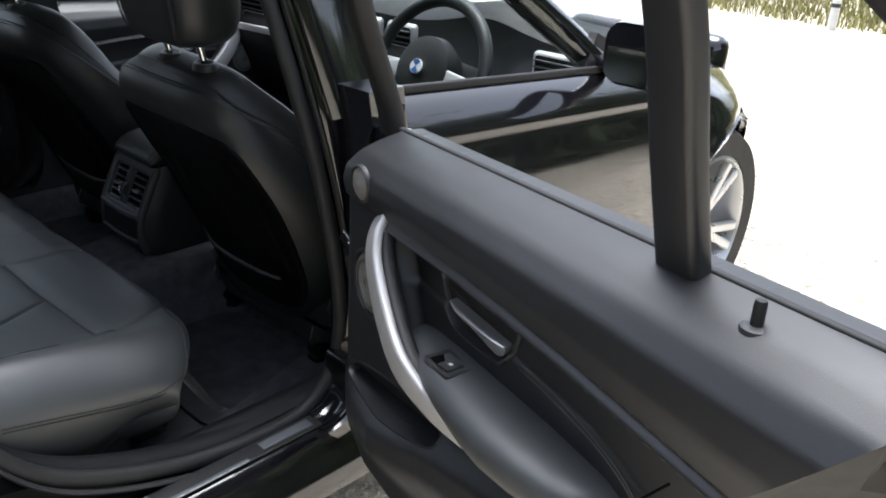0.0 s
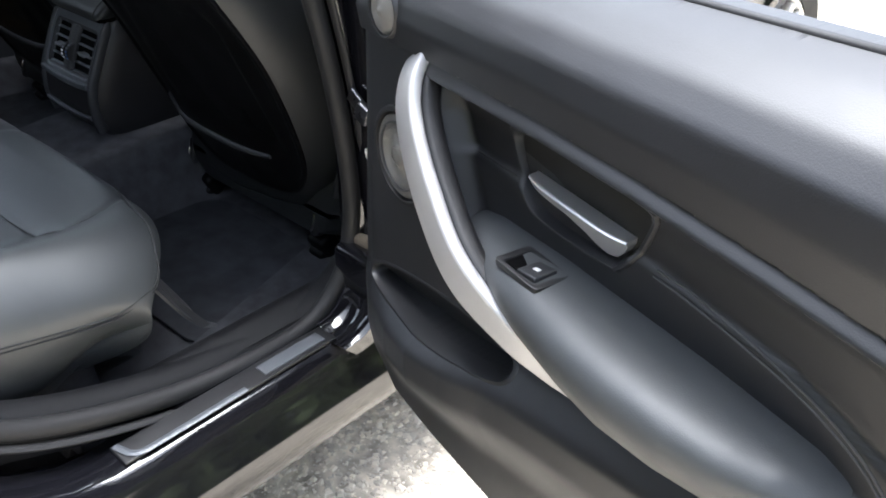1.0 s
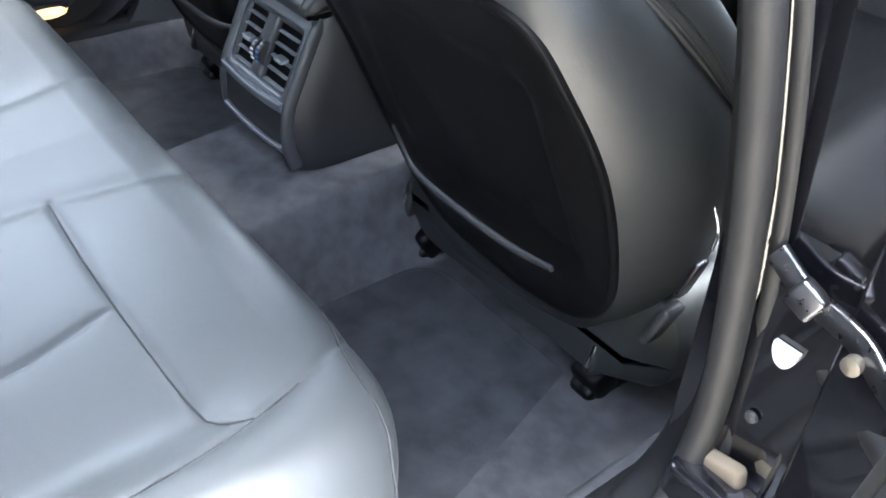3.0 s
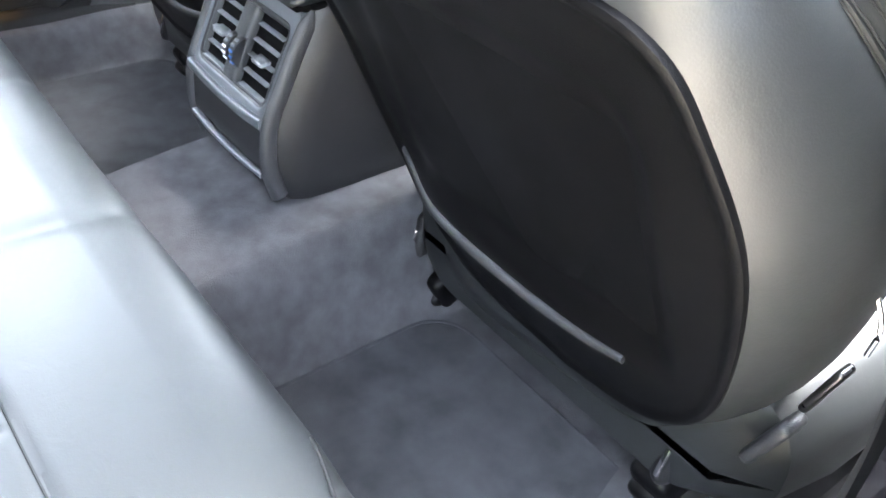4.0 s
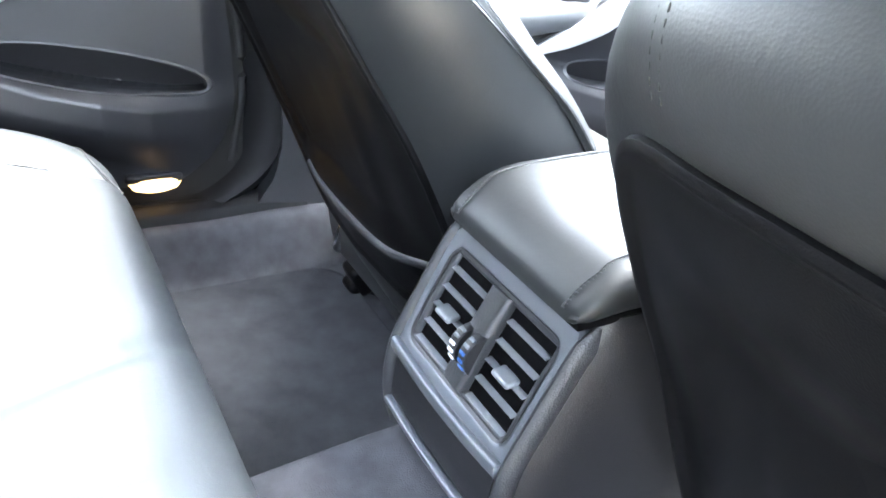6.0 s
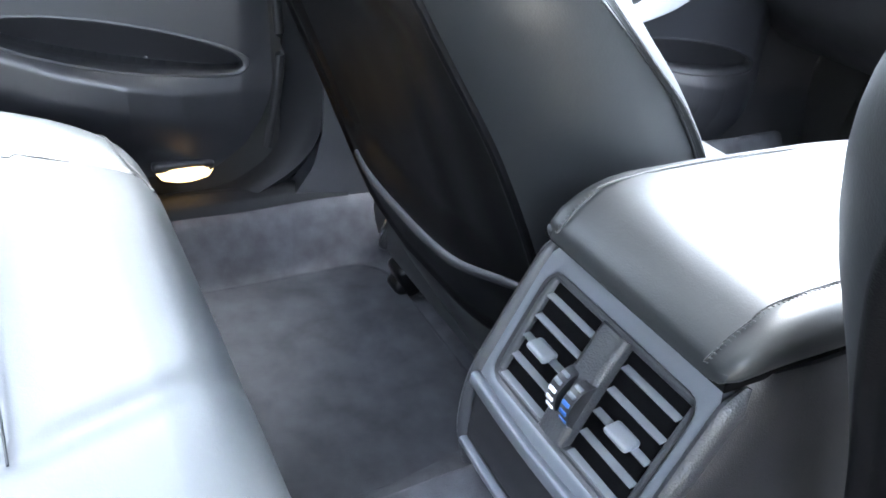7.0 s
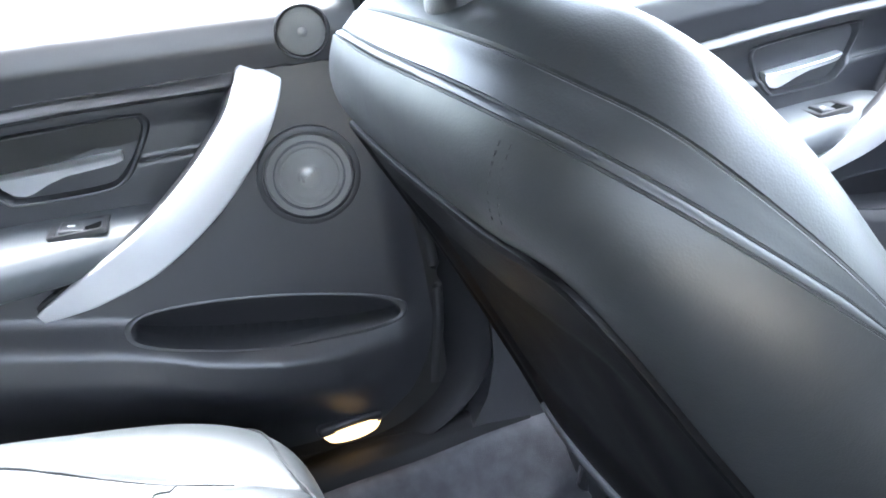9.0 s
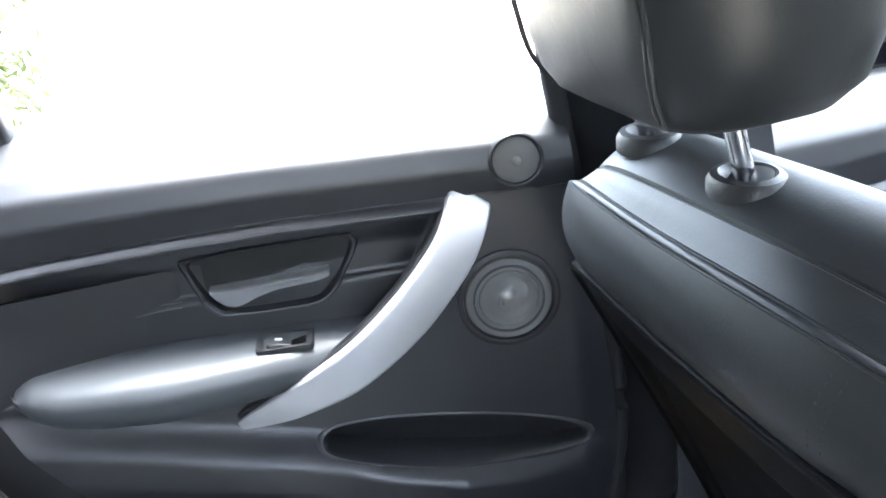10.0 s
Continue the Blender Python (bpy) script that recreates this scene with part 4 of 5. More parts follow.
    for s in (1, -1):
        seam = smooth_path([(s * 0.072, 0.0045, 0.6405), (s * 0.073, 0.016, 0.6533), (s * 0.074, 0.028, 0.6622), (s * 0.0745, 0.050, 0.6722), (s * 0.075, 0.15, 0.6758), (s * 0.075, 0.31, 0.670)], 16)
        part("seam", tube(seam, 0.0016, n=6, k=1), THREAD, lid, "stitched seam")
        run = [seam[0]]
        for q in seam:
            while (q - run[-1]).length > 0.0034:
                run.append(run[-1] + (q - run[-1]).normalized() * 0.0034)
        part("stitching", joined(*[block((0.0026, 0.0006, 0.0007), pose(q.x + s * 0.0016, q.y - 0.0002, q.z + 0.0001, 0, 0, 25 * s), 0.0002, 1) for q in run]), PALE_THREAD, lid, "row of small pale stitches")
    # near-black strip and block paint the shade under the lid
    part("lid_front_shade", tube([(x, 0.015, 0.6318) for x in (-0.088, 0.0, 0.088)], 0.016, 0.006, up=(0, 0, 1), box=True), SHADE_BLACK, d)
    part("lid_gap_shade", block((0.172, 0.31, 0.010), pose(0, 0.172, 0.630), 0.003), SHADE_BLACK, d)
    part("front_console", loft([[(-0.085, 0.42, 0.38), (0.085, 0.42, 0.38), (0.085, 0.42, 0.50), (-0.085, 0.42, 0.50)], [(-0.10, 0.78, 0.38), (0.10, 0.78, 0.38), (0.10, 0.78, 0.53), (-0.10, 0.78, 0.53)]]), PLASTIC, d)
    return d


console()


# ---- floor of the cabin ----
def floor_z(x, y):
    a = abs(x)
    tunnel = 0.415 - 0.02 * step(0.0, -0.25, y)
    foot = 0.272
    left, right = step(-0.135, -0.095, x), step(0.212, 0.145, x)
    z = foot + (tunnel - foot) * min(left, right)
    z += (0.352 - foot) * step(0.615, 0.665, a)
    z += 0.055 * step(0.16, 0.30, y) * (a > 0.16) * step(0.62, 0.58, a)
    return z


fl = part("floor", sheet(lambda x, y: (x, y, floor_z(x, y) + 0.002 * noise.noise((x * 9, y * 9, 0))), np.linspace(-0.70, 0.70, 190), np.linspace(-0.42, 0.95, 70), back=(0, 0, -0.06)), CARPET)
tagged(fl, "dark grey carpeted car floor with central tunnel", "car floor", kind="structure")


def floor_mat(s):
    x0, x1 = 0.208, 0.600
    cx, cy, w, h = s * (x0 + x1) / 2, -0.03, x1 - x0, 0.30
    rim = rounded(w, h, 0.05, 6)
    rings = [[(cx + x * k, cy + y * k, z) for x, y in rim] for k, z in ((1.0, 0.2735), (1.0, 0.279), (0.985, 0.2815), (0.90, 0.2805), (0.75, 0.2812), (0.5, 0.2808), (0.25, 0.281), (0.02, 0.281))]
    m = part("floor_mat", loft(rings), MAT_CARPET)
    part("binding", tube([(cx + x, cy + y, 0.2800) for x, y in rim + rim[:1]], 0.006, 0.004, n=8, k=1), MAT_CARPET, m, "charcoal cloth binding")
    tagged(m, "charcoal carpet mat with worn pile in footwell", "floor mat", "floor mats")
    return m


floor_mat(1)
floor_mat(-1)


# ---- car body ----
car = thing("car", (0, 0, 0.2), "glossy black saloon car with open rear door", "car")


def opening(k, s):
    """The rear doorway's rim at side s: y and z by k from the rear of the sill round to the top of the pillar."""
    return smooth_path([(s * (0.700 + k), -0.70, 0.80 - k), (s * (0.722 + k), -0.655, 0.66 - k), (s * (0.735 + k), -0.60, 0.53 - k), (s * (0.742 + k), -0.50, 0.432 - k), (s * (0.745 + k), -0.31, 0.362 - k), (s * (0.745 + k), -0.12, 0.346 - k), (s * (0.742 + k), -0.035 + k, 0.380 - k), (s * (0.740 + k), 0.006 + k, 0.450), (s * (0.738 + k), 0.014 + k, 0.55), (s * (0.728 + k), -0.004 + k, 0.72), (s * (0.705 + k), -0.035 + k, 0.90), (s * (0.65 + k), -0.085 + k, 1.15), (s * (0.56 + k), -0.14 + k, 1.33)], 6)


for s in (1, -1):
    seal = part("door_seal", tube(opening(0.0, s), 0.026, 0.028, up=(1, 0, 0), n=10, k=1), RUBBER, car, "black rubber door seal")
    part("seal_lip", tube(opening(0.016, s), 0.008, 0.014, up=(1, 0, 0), n=8, k=1), RUBBER, seal)
    # inner sill trim and lower pillar trim
    part("sill_trim", sheet(lambda y, t: (s * (0.664 + 0.070 * t), y, lerp_table([(0, 0.335), (0.15, 0.362), (0.5, 0.372), (1, 0.360)], t) + 0.09 * step(-0.30, -0.62, y)), np.linspace(0.10, -0.62, 40), np.linspace(0, 1, 12), back=(0, 0, -0.04)), SILL_PLASTIC, car, "coarse black plastic sill trim")
    def pillar(t, z):
        front = lerp_table([(0.345, 0.34), (0.5, 0.26), (0.7, 0.20), (1.35, 0.04)], z)
        rear = lerp_table([(0.345, 0.010), (0.40, 0.052), (0.45, 0.064), (0.55, 0.066), (0.72, 0.048), (0.90, 0.018), (1.15, -0.032), (1.35, -0.086)], z)
        x = lerp_table([(0.345, 0.676), (0.40, 0.682), (0.55, 0.682), (0.72, 0.674), (0.90, 0.652), (1.15, 0.597), (1.35, 0.525)], z)
        return (s * (x - 0.006 * math.sin(math.pi * t)), rear + (front - rear) * t, z)
    part("pillar_trim", sheet(pillar, np.linspace(0, 1, 36), np.linspace(0.345, 1.35, 60), back=(s * 0.03, 0, 0)), GREY_PLASTIC, car, "dark grey pillar trim")
    # raised rim of the trim round the doorway, from the sill up the pillar
    line = [p for p in opening(0.0, s) if p.y > -0.60 and p.z < 1.32]
    rings = []
    for i, p in enumerate(line):
        run = line[min(i + 1, len(line) - 1)] - line[max(i - 1, 0)]
        ahead = max(0.0, run.z / math.hypot(run.y, run.z))
        ring = []
        for t in np.linspace(0, 1, 13):
            hump = math.sin(math.pi * min(1.0, t * 1.05)) ** 0.7
            ring.append((p.x - s * (0.006 + (0.048 + 0.004 * (1 - ahead)) * t + 0.013 * hump * ahead), p.y + 0.060 * ahead * t, p.z + (0.004 + 0.014 * hump) * (1 - ahead) + 0.002))
        ring += [(ring[-1][0] + s * 0.02, ring[-1][1] + 0.004, ring[-1][2] - 0.02), (ring[0][0] + s * 0.004, ring[0][1], ring[0][2] - 0.02)]
        rings.append(ring)
    part("rim_trim", loft(rings), SILL_PLASTIC, car, "smooth black rim of the doorway trim")
    # painted sill: ledge, steps and rocker
    sec = [(0.735, 0.30), (0.740, 0.346), (0.756, 0.352), (0.802, 0.350), (0.814, 0.344), (0.822, 0.328), (0.830, 0.304), (0.843, 0.284), (0.850, 0.262), (0.848, 0.235), (0.82, 0.205), (0.76, 0.195), (0.72, 0.22)]
    rings = []
    for y in np.linspace(1.05, -0.75, 40):
        up = 0.16 * step(-0.42, -0.75, y)
        rings.append([(s * a, y, b + up * (a < 0.83)) for a, b in sec])
    part("rocker", loft(rings), PAINT, car, "glossy black painted sill")
    plate = part("sill_plate", block((0.038, 0.33, 0.004), pose(s * 0.783, -0.245, 0.3535), 0.0015), PLASTIC, car, "black sill plate")
    part("plate_inlay", block((0.022, 0.105, 0.003), pose(s * 0.784, -0.148, 0.3565), 0.001), TRIM_GREY, plate, "grey recessed inlay")
    part("plate_edge", tube([(s * 0.768, -0.405, 0.3570), (s * 0.797, -0.392, 0.3570), (s * 0.800, -0.345, 0.3570), (s * 0.799, -0.235, 0.3570)], 0.010, 0.003, n=8, k=3), TRIM_GREY, plate, "grey plate edge")
    # hollow curve of paint from the sill up to the pillar
    part("sill_fillet", sheet(lambda x, a: (s * (x + 0.006 * math.sin(a * 1.5)), -0.088 + 0.080 * math.sin(a) + 0.006 * math.sin((x - 0.75) * 70), 0.354 + 0.085 * (1 - math.cos(a)) + 0.004 * math.sin((x - 0.75) * 110)), np.linspace(0.750, 0.832, 20), np.linspace(0, math.pi / 2, 16), back=(0, 0.02, -0.02)), PAINT, car, "glossy black paint at the pillar's foot")
    # outer pillar with stampings, strap and hinges
    def post(t, z):
        x = lerp_table([(0.34, 0.80), (0.5, 0.80), (0.72, 0.79), (0.9, 0.765), (1.15, 0.70), (1.38, 0.60)], z)
        y = lerp_table([(0.34, -0.04), (0.40, 0.0), (0.55, 0.028), (0.72, 0.012), (0.90, -0.015), (1.15, -0.065), (1.38, -0.12)], z)
        return (s * (x - 0.055 * (1 - t) - 0.012 * math.exp(-((t - 0.5) / 0.10) ** 2) * step(0.40, 0.46, z)), y + 0.10 * t ** 1.4, z)
    part("pillar", sheet(post, np.linspace(0, 1, 24), np.linspace(0.34, 1.38, 44), back=(s * -0.01, 0.02, 0)), PAINT, car, "glossy black door pillar")
    for z in (0.475, 0.765):
        h = part("hinge", joined(block((0.07, 0.032, 0.045), pose(s * 0.812, 0.052, z, 0, 0, s * -25), 0.005), lathe([(0, -0.035), (0.011, -0.035), (0.011, 0.035), (0, 0.035)], pose(s * 0.84, 0.045, z), 16)), PAINT, car, "black painted door hinge")
        part("bolt", lathe([(0, 0), (0.009, 0), (0.009, 0.006), (0, 0.007)], pose(s * 0.795, 0.030, z, 90), 6), BRASS, h)
    part("pillar_sticker", loft([[(s * (0.779 + 0.011 * math.cos(a)), yy, 0.606 - 0.020 * math.sin(a)) for a in np.linspace(0, math.pi, 14)] for yy in (0.017, 0.022)]), WHITE, car, "white half-moon sticker")
    part("pillar_plug", lathe([(0, 0), (0.006, 0), (0.005, 0.003), (0, 0.004)], pose(s * 0.771, 0.022, 0.520, 90), 16), GREY_PLASTIC, car)
    part("tan_block", block((0.046, 0.016, 0.028), pose(s * 0.766, 0.012, 0.455, 0, s * -12, 0), 0.006), TAN, car, "tan block on the pillar")
    part("wiring_sleeve", tube([(s * 0.800, 0.022, 0.44), (s * 0.803, 0.026, 0.49), (s * 0.800, 0.03, 0.53)], 0.005, n=10), RUBBER, car, "black cable sleeve")
strap = part("door_strap", tube([(0.750, 0.012, 0.682), (0.783, 0.008, 0.666), (0.829, -0.002, 0.662), (0.858, -0.016, 0.655), (0.90, -0.04, 0.652)], 0.020, 0.007, up=(0, 1, 0), box=True), DARK_STEEL, car, "dark steel door check strap")
part("strap_clamp", block((0.024, 0.012, 0.026), pose(0.787, 0.000, 0.668, 0, 24, 0), 0.003), DARK_STEEL, strap)
part("strap_pin", lathe([(0, 0), (0.007, 0), (0.007, 0.008), (0, 0.009)], pose(0.836, -0.010, 0.652, 90), 16), BRASS, strap)
flap_in = smooth_path([(0.626, -0.250, 0.475), (0.631, -0.210, 0.400), (0.638, -0.196, 0.368), (0.672, -0.191, 0.374)], 5)
flap_out = smooth_path([(0.655, -0.262, 0.462), (0.655, -0.228, 0.402), (0.658, -0.204, 0.370), (0.677, -0.192, 0.374)], 5)
part("carpet_flap", sheet(lambda i, t: flap_in[int(i)].lerp(flap_out[int(i)], t), range(len(flap_in)), (0, 0.5, 1), back=(0.0, -0.003, -0.002)), GREY_PLASTIC, car, "grey turned-up carpet edge")
part("cable_boot", tube([(0.80, 0.04, 0.60), (0.85, 0.02, 0.592), (0.90, -0.02, 0.60)], 0.030, n=12), RUBBER, car, "ribbed rubber cable boot")

for s in (1, -1):
    part("kick_panel", sheet(lambda y, z: (s * (0.715 - 0.05 * step(0.5, 0.3, z)), y, z), np.linspace(0.80, 1.10, 8), np.linspace(0.25, 0.90, 14), back=(s * 0.03, 0, 0)), PLASTIC, car, "black kick panel")
part("pillar_base", block((0.110, 0.10, 0.22), pose(0.785, 0.030, 0.345), 0.01), PAINT, car, "glossy black pillar base")
part("pillar_filler", loft([[(0.700, 0.026 - d_, z), (0.835, 0.026 - d_, z), (0.835, 0.10 - d_, z), (0.700, 0.10 - d_, z)] for z, d_ in ((0.44, 0.0), (0.70, 0.005), (0.86, 0.015), (0.95, 0.03))]), PAINT, car, "glossy black pillar panel", smooth=False)
part("door_shut_face", block((0.136, 0.02, 0.70), pose(0.770, 0.066, 0.575), 0.006), PAINT, car, "glossy black closing face of the front door")

# courtesy lamp under the closed door
lamp = thing("courtesy_lamp", (-0.705, -0.117, 0.40), "warm glowing courtesy lamp under closed door", "lamp")
part("housing", block((0.034, 0.080, 0.014), pose(-0.706, -0.120, 0.419), 0.005), PLASTIC, lamp)
part("lens", lathe([(0.0, -0.009), (0.5, -0.0085), (0.85, -0.006), (1.0, -0.001), (0.9, 0.004), (0.0, 0.006)], pose(-0.700, -0.118, 0.410) @ Matrix.Diagonal((0.016, 0.037, 1.7, 1.0)), 28), GLOW, lamp, "glowing warm lens")

for s in (1, -1):
    part("quarter_panel", sheet(lambda y, z: (s * (0.725 - 0.12 * max(0, z - 0.7)), y - 0.0, z), np.linspace(-0.80, -1.3, 12), np.linspace(0.22, 0.93, 12), back=(s * 0.10, 0, 0)), PLASTIC, car, "black quarter trim")
part("arch_trim", sheet(lambda y, z: (-0.778, y, z), np.linspace(-0.34, -1.2, 12), np.linspace(0.25, 0.80, 8), back=(-0.006, 0, 0)), PLASTIC, car, "black wheel arch trim")

# roof, glass and rear of the cabin
def roof(x, y):
    return (x * lerp_table([(-1.3, 0.46), (-0.9, 0.54), (0.0, 0.60), (0.5, 0.57)], y), y, 1.40 - 0.05 * x * x - 0.10 * max(0, -y - 0.5) ** 2 - 0.08 * max(0, y) ** 2)


part("roof", sheet(lambda x, y: tuple(Vector(roof(x, y)) + Vector((0, 0, 0.03))), np.linspace(-1, 1, 21), np.linspace(-1.15, 0.33, 24), back=(0, 0, -0.02)), PAINT, car)
part("headlining", sheet(roof, np.linspace(-0.98, 0.98, 21), np.linspace(-1.14, 0.32, 24)), HEADLINER, car, "pale grey headlining")
for s in (1, -1):
    part("roof_rail", tube([(s * 0.60, -0.14, 1.36), (s * 0.58, -0.6, 1.33), (s * 0.53, -1.0, 1.26)], 0.06, n=12), RUBBER, car)
    part("front_rail", tube([(s * 0.59, -0.12, 1.365), (s * 0.575, 0.15, 1.358), (s * 0.575, 0.30, 1.30), (s * 0.64, 0.53, 1.08), (s * 0.70, 0.70, 0.945), (s * 0.73, 0.86, 0.83)], 0.070, n=12), PAINT, car, "windscreen pillar")
    part("rear_pillar", loft([[(s * 0.53, -0.98, 1.28), (s * 0.50, -1.2, 1.27), (s * 0.58, -1.0, 1.28)], [(s * 0.66, -0.80, 0.95), (s * 0.60, -1.55, 0.98), (s * 0.78, -0.85, 0.95)], [(s * 0.70, -0.70, 0.40), (s * 0.62, -1.6, 0.4), (s * 0.84, -0.80, 0.40)]]), PAINT, car)
part("rear_shelf", block((1.24, 0.62, 0.03), pose(0, -1.2, 0.95), 0.01), CARPET, car)
part("rear_bulkhead", block((1.34, 0.03, 0.75), pose(0, -1.0, 0.58), 0.01), CARPET, car)
part("rear_screen", sheet(lambda x, t: (x * (0.50 + 0.10 * t), -1.13 - 0.42 * t, 1.30 - 0.33 * t), np.linspace(-1, 1, 9), np.linspace(0, 1, 9), back=(0, -0.004, -0.004)), TINTED, car, "tinted rear window").visible_shadow = False
part("windscreen", sheet(lambda x, t: (x * (0.55 + 0.13 * t), 0.30 + 0.66 * t + 0.06 * (1 - x * x), 1.335 - 0.43 * t), np.linspace(-1, 1, 11), np.linspace(0, 1, 9), back=(0, 0.004, -0.004)), GLASS, car, "windscreen").visible_shadow = False
part("bulkhead", block((1.40, 0.04, 0.62), pose(0, 1.10, 0.56), 0.01), PLASTIC, car)

# outer side panels: front door and wing in one sweep of sections
SKIN = [(0.250, 0.812), (0.30, 0.828), (0.42, 0.842), (0.56, 0.848), (0.66, 0.842), (0.74, 0.830), (0.82, 0.812), (0.858, 0.802), (0.88, 0.790), (0.90, 0.772), (0.908, 0.758), (0.915, 0.742)]


def skin(s, y, z):
    x = lerp_table(SKIN, z)
    x += 0.006 * math.exp(-((z - 0.845) / 0.016) ** 2)
    x -= 0.48 * max(0.0, (y - 1.20) / 1.05) ** 1.6 + 0.02 * step(1.0, 1.5, y) * step(0.80, 0.91, z)
    z2 = z + (0.012 - 0.065 * y - 0.10 * max(0, y - 0.98)) * step(0.55, 0.9, z)
    x += 0.028 * math.exp(-((y - 1.34) / 0.20) ** 2) * step(0.3, 0.5, z) * step(0.92, 0.80, z)
    if y > 1.02:
        q = math.hypot(y - 1.38, z - 0.32)
        x += 0.006 * math.exp(-((q - 0.37) / 0.035) ** 2)
    return (s * x, y, z2)


def side(s, y0, y1, name, label):
    bm = sheet(lambda y, z: skin(s, y, z), np.linspace(y0, y1, int(90 * (y1 - y0))), np.linspace(0.250, 0.915, 56), back=(s * -0.004, 0, 0))
    dead = [f for f in bm.faces if math.hypot(f.calc_center_median().y - 1.38, f.calc_center_median().z - 0.32) < 0.355]
    bmesh.ops.delete(bm, geom=dead, context="FACES")
    # true the wheel arch to a clean curve
    for v in bm.verts:
        q = math.hypot(v.co.y - 1.38, v.co.z - 0.32)
        if 0.28 < q < 0.375:
            v.co.y, v.co.z = 1.38 + (v.co.y - 1.38) * 0.362 / q, 0.32 + (v.co.z - 0.32) * 0.362 / q
    return part(name, bm, PAINT, car, label)


def belt(y):
    return 0.927 - 0.065 * y


for s in (1, -1):
    fd = side(s, 0.035, 1.005, "front_door", "closed glossy black front door")
    side(s, 1.010, 2.25, "wing", "glossy black front wing")
    part("arch_liner", sheet(lambda a, t: (s * (abs(skin(s, 1.38 + 0.362 * math.cos(a), 0.6)[0]) - 0.03 - 0.22 * t), 1.38 + 0.362 * math.cos(a), 0.32 + 0.362 * math.sin(a)), np.linspace(-0.2, math.pi + 0.2, 24), (0, 0.5, 1)), RUBBER, car)
    part("belt_strip", tube([(s * 0.752, y, belt(y)) for y in (0.03, 0.5, 0.98)], 0.014, 0.016, box=True), RUBBER, fd)
    part("window_post", tube([(s * 0.750, 0.050, 0.90), (s * 0.69, 0.0, 1.15), (s * 0.61, -0.045, 1.36)], 0.12, 0.05, up=(1, 0, 0), n=16), PAINT, car, "glossy black pillar cover")
    part("mirror_sail", loft([[(s * 0.75, 0.70, 0.875), (s * 0.75, 0.98, 0.86), (s * 0.735, 0.76, 0.955)], [(s * 0.725, 0.70, 0.875), (s * 0.725, 0.98, 0.86), (s * 0.715, 0.76, 0.955)]]), PLASTIC, fd, smooth=False)
    p = part("door_pane", sheet(lambda y, t: (s * (0.740 - 0.13 * t), y + 0.02 * t - max(0, (y - 0.2)) * 0.80 * t, belt(y) + (1.335 - belt(y)) * t), np.linspace(0.09, 0.95, 9), np.linspace(0, 1, 6), back=(s * -0.004, 0, 0)), GLASS, fd, "clear side glass")
    p.visible_shadow = False
part("bonnet", sheet(lambda x, y: (x * (0.735 - 0.48 * max(0.0, (y - 1.20) / 1.05) ** 1.6), y, 0.922 + 0.030 * (1 - x * x) - 0.065 * y - 0.10 * max(0, y - 0.98)), np.linspace(-1, 1, 25), np.linspace(1.06, 2.25, 30), back=(0, 0, -0.03)), PAINT, car)
part("nose", block((0.72, 0.12, 0.5), pose(0, 2.22, 0.5), 0.05), PAINT, car)
part("underbody", block((1.36, 3.0, 0.05), pose(0, -0.35, 0.225), 0.02), RUBBER, car)


def wheel(x, y):
    s = 1 if x > 0 else -1
    m = pose(x, y, 0.318, 0, 90 * s, 0)
    w = part("wheel", lathe([(0.235, -0.10), (0.30, -0.105), (0.315, -0.08), (0.318, 0.0), (0.315, 0.08), (0.30, 0.105), (0.238, 0.10), (0.228, 0.0)], m, 56), TYRE, car, "tyre on alloy wheel")
    part("rim", lathe([(0.232, -0.095), (0.236, 0.098), (0.228, 0.103), (0.222, 0.095), (0.215, 0.04), (0.20, 0.0), (0.20, -0.09)], m, 56), ALLOY, w, "silver alloy rim")
    part("hub", lathe([(0.0, 0.0), (0.070, 0.0), (0.065, 0.062), (0.040, 0.075), (0.0, 0.076)], m, 32), ALLOY, w)
    for i in range(5):
        for off in (-9, 9):
            part("spoke", tube([m @ (pose(0, 0, 0, 0, 0, 72 * i + off * f) @ Vector((r, 0, h))) for r, h, f in ((0.045, 0.064, 0.3), (0.12, 0.074, 0.8), (0.218, 0.088, 1.0))], 0.030, 0.022, up=tuple(m.to_3x3() @ Vector((0, 0, 1))), box=True), ALLOY, w)
    part("disc", lathe([(0.0, -0.02), (0.155, -0.02), (0.155, -0.002), (0.0, -0.002)], m, 40), BRASS, w)


for s in (1, -1):
    wheel(s * 0.685, 1.38)
    wheel(s * 0.700, -1.34)

# door mirror
for s in (1, -1):
    mir = part("door_mirror", loft([[(s * (0.914 + x), y, 0.938 + z) for x, z in rounded(a, b, 0.04, 5)] for y, a, b in ((0.672, 0.20, 0.128), (0.690, 0.206, 0.134), (0.72, 0.180, 0.112), (0.76, 0.13, 0.08), (0.775, 0.08, 0.05))]), PAINT, car, "black door mirror housing")
    part("mirror_glass", loft([[(s * (0.914 + x), y + 0.26 * (z + 0.055), 0.938 + z) for x, z in rounded(0.182, 0.110, 0.032, 5)] for y in (0.6545, 0.6575)]), MIRROR, mir, "mirror glass")
    part("mirror_arm", tube([(s * 0.74, 0.78, 0.890), (s * 0.79, 0.75, 0.890), (s * 0.84, 0.73, 0.905)], 0.05, 0.04, n=12), PAINT, mir)

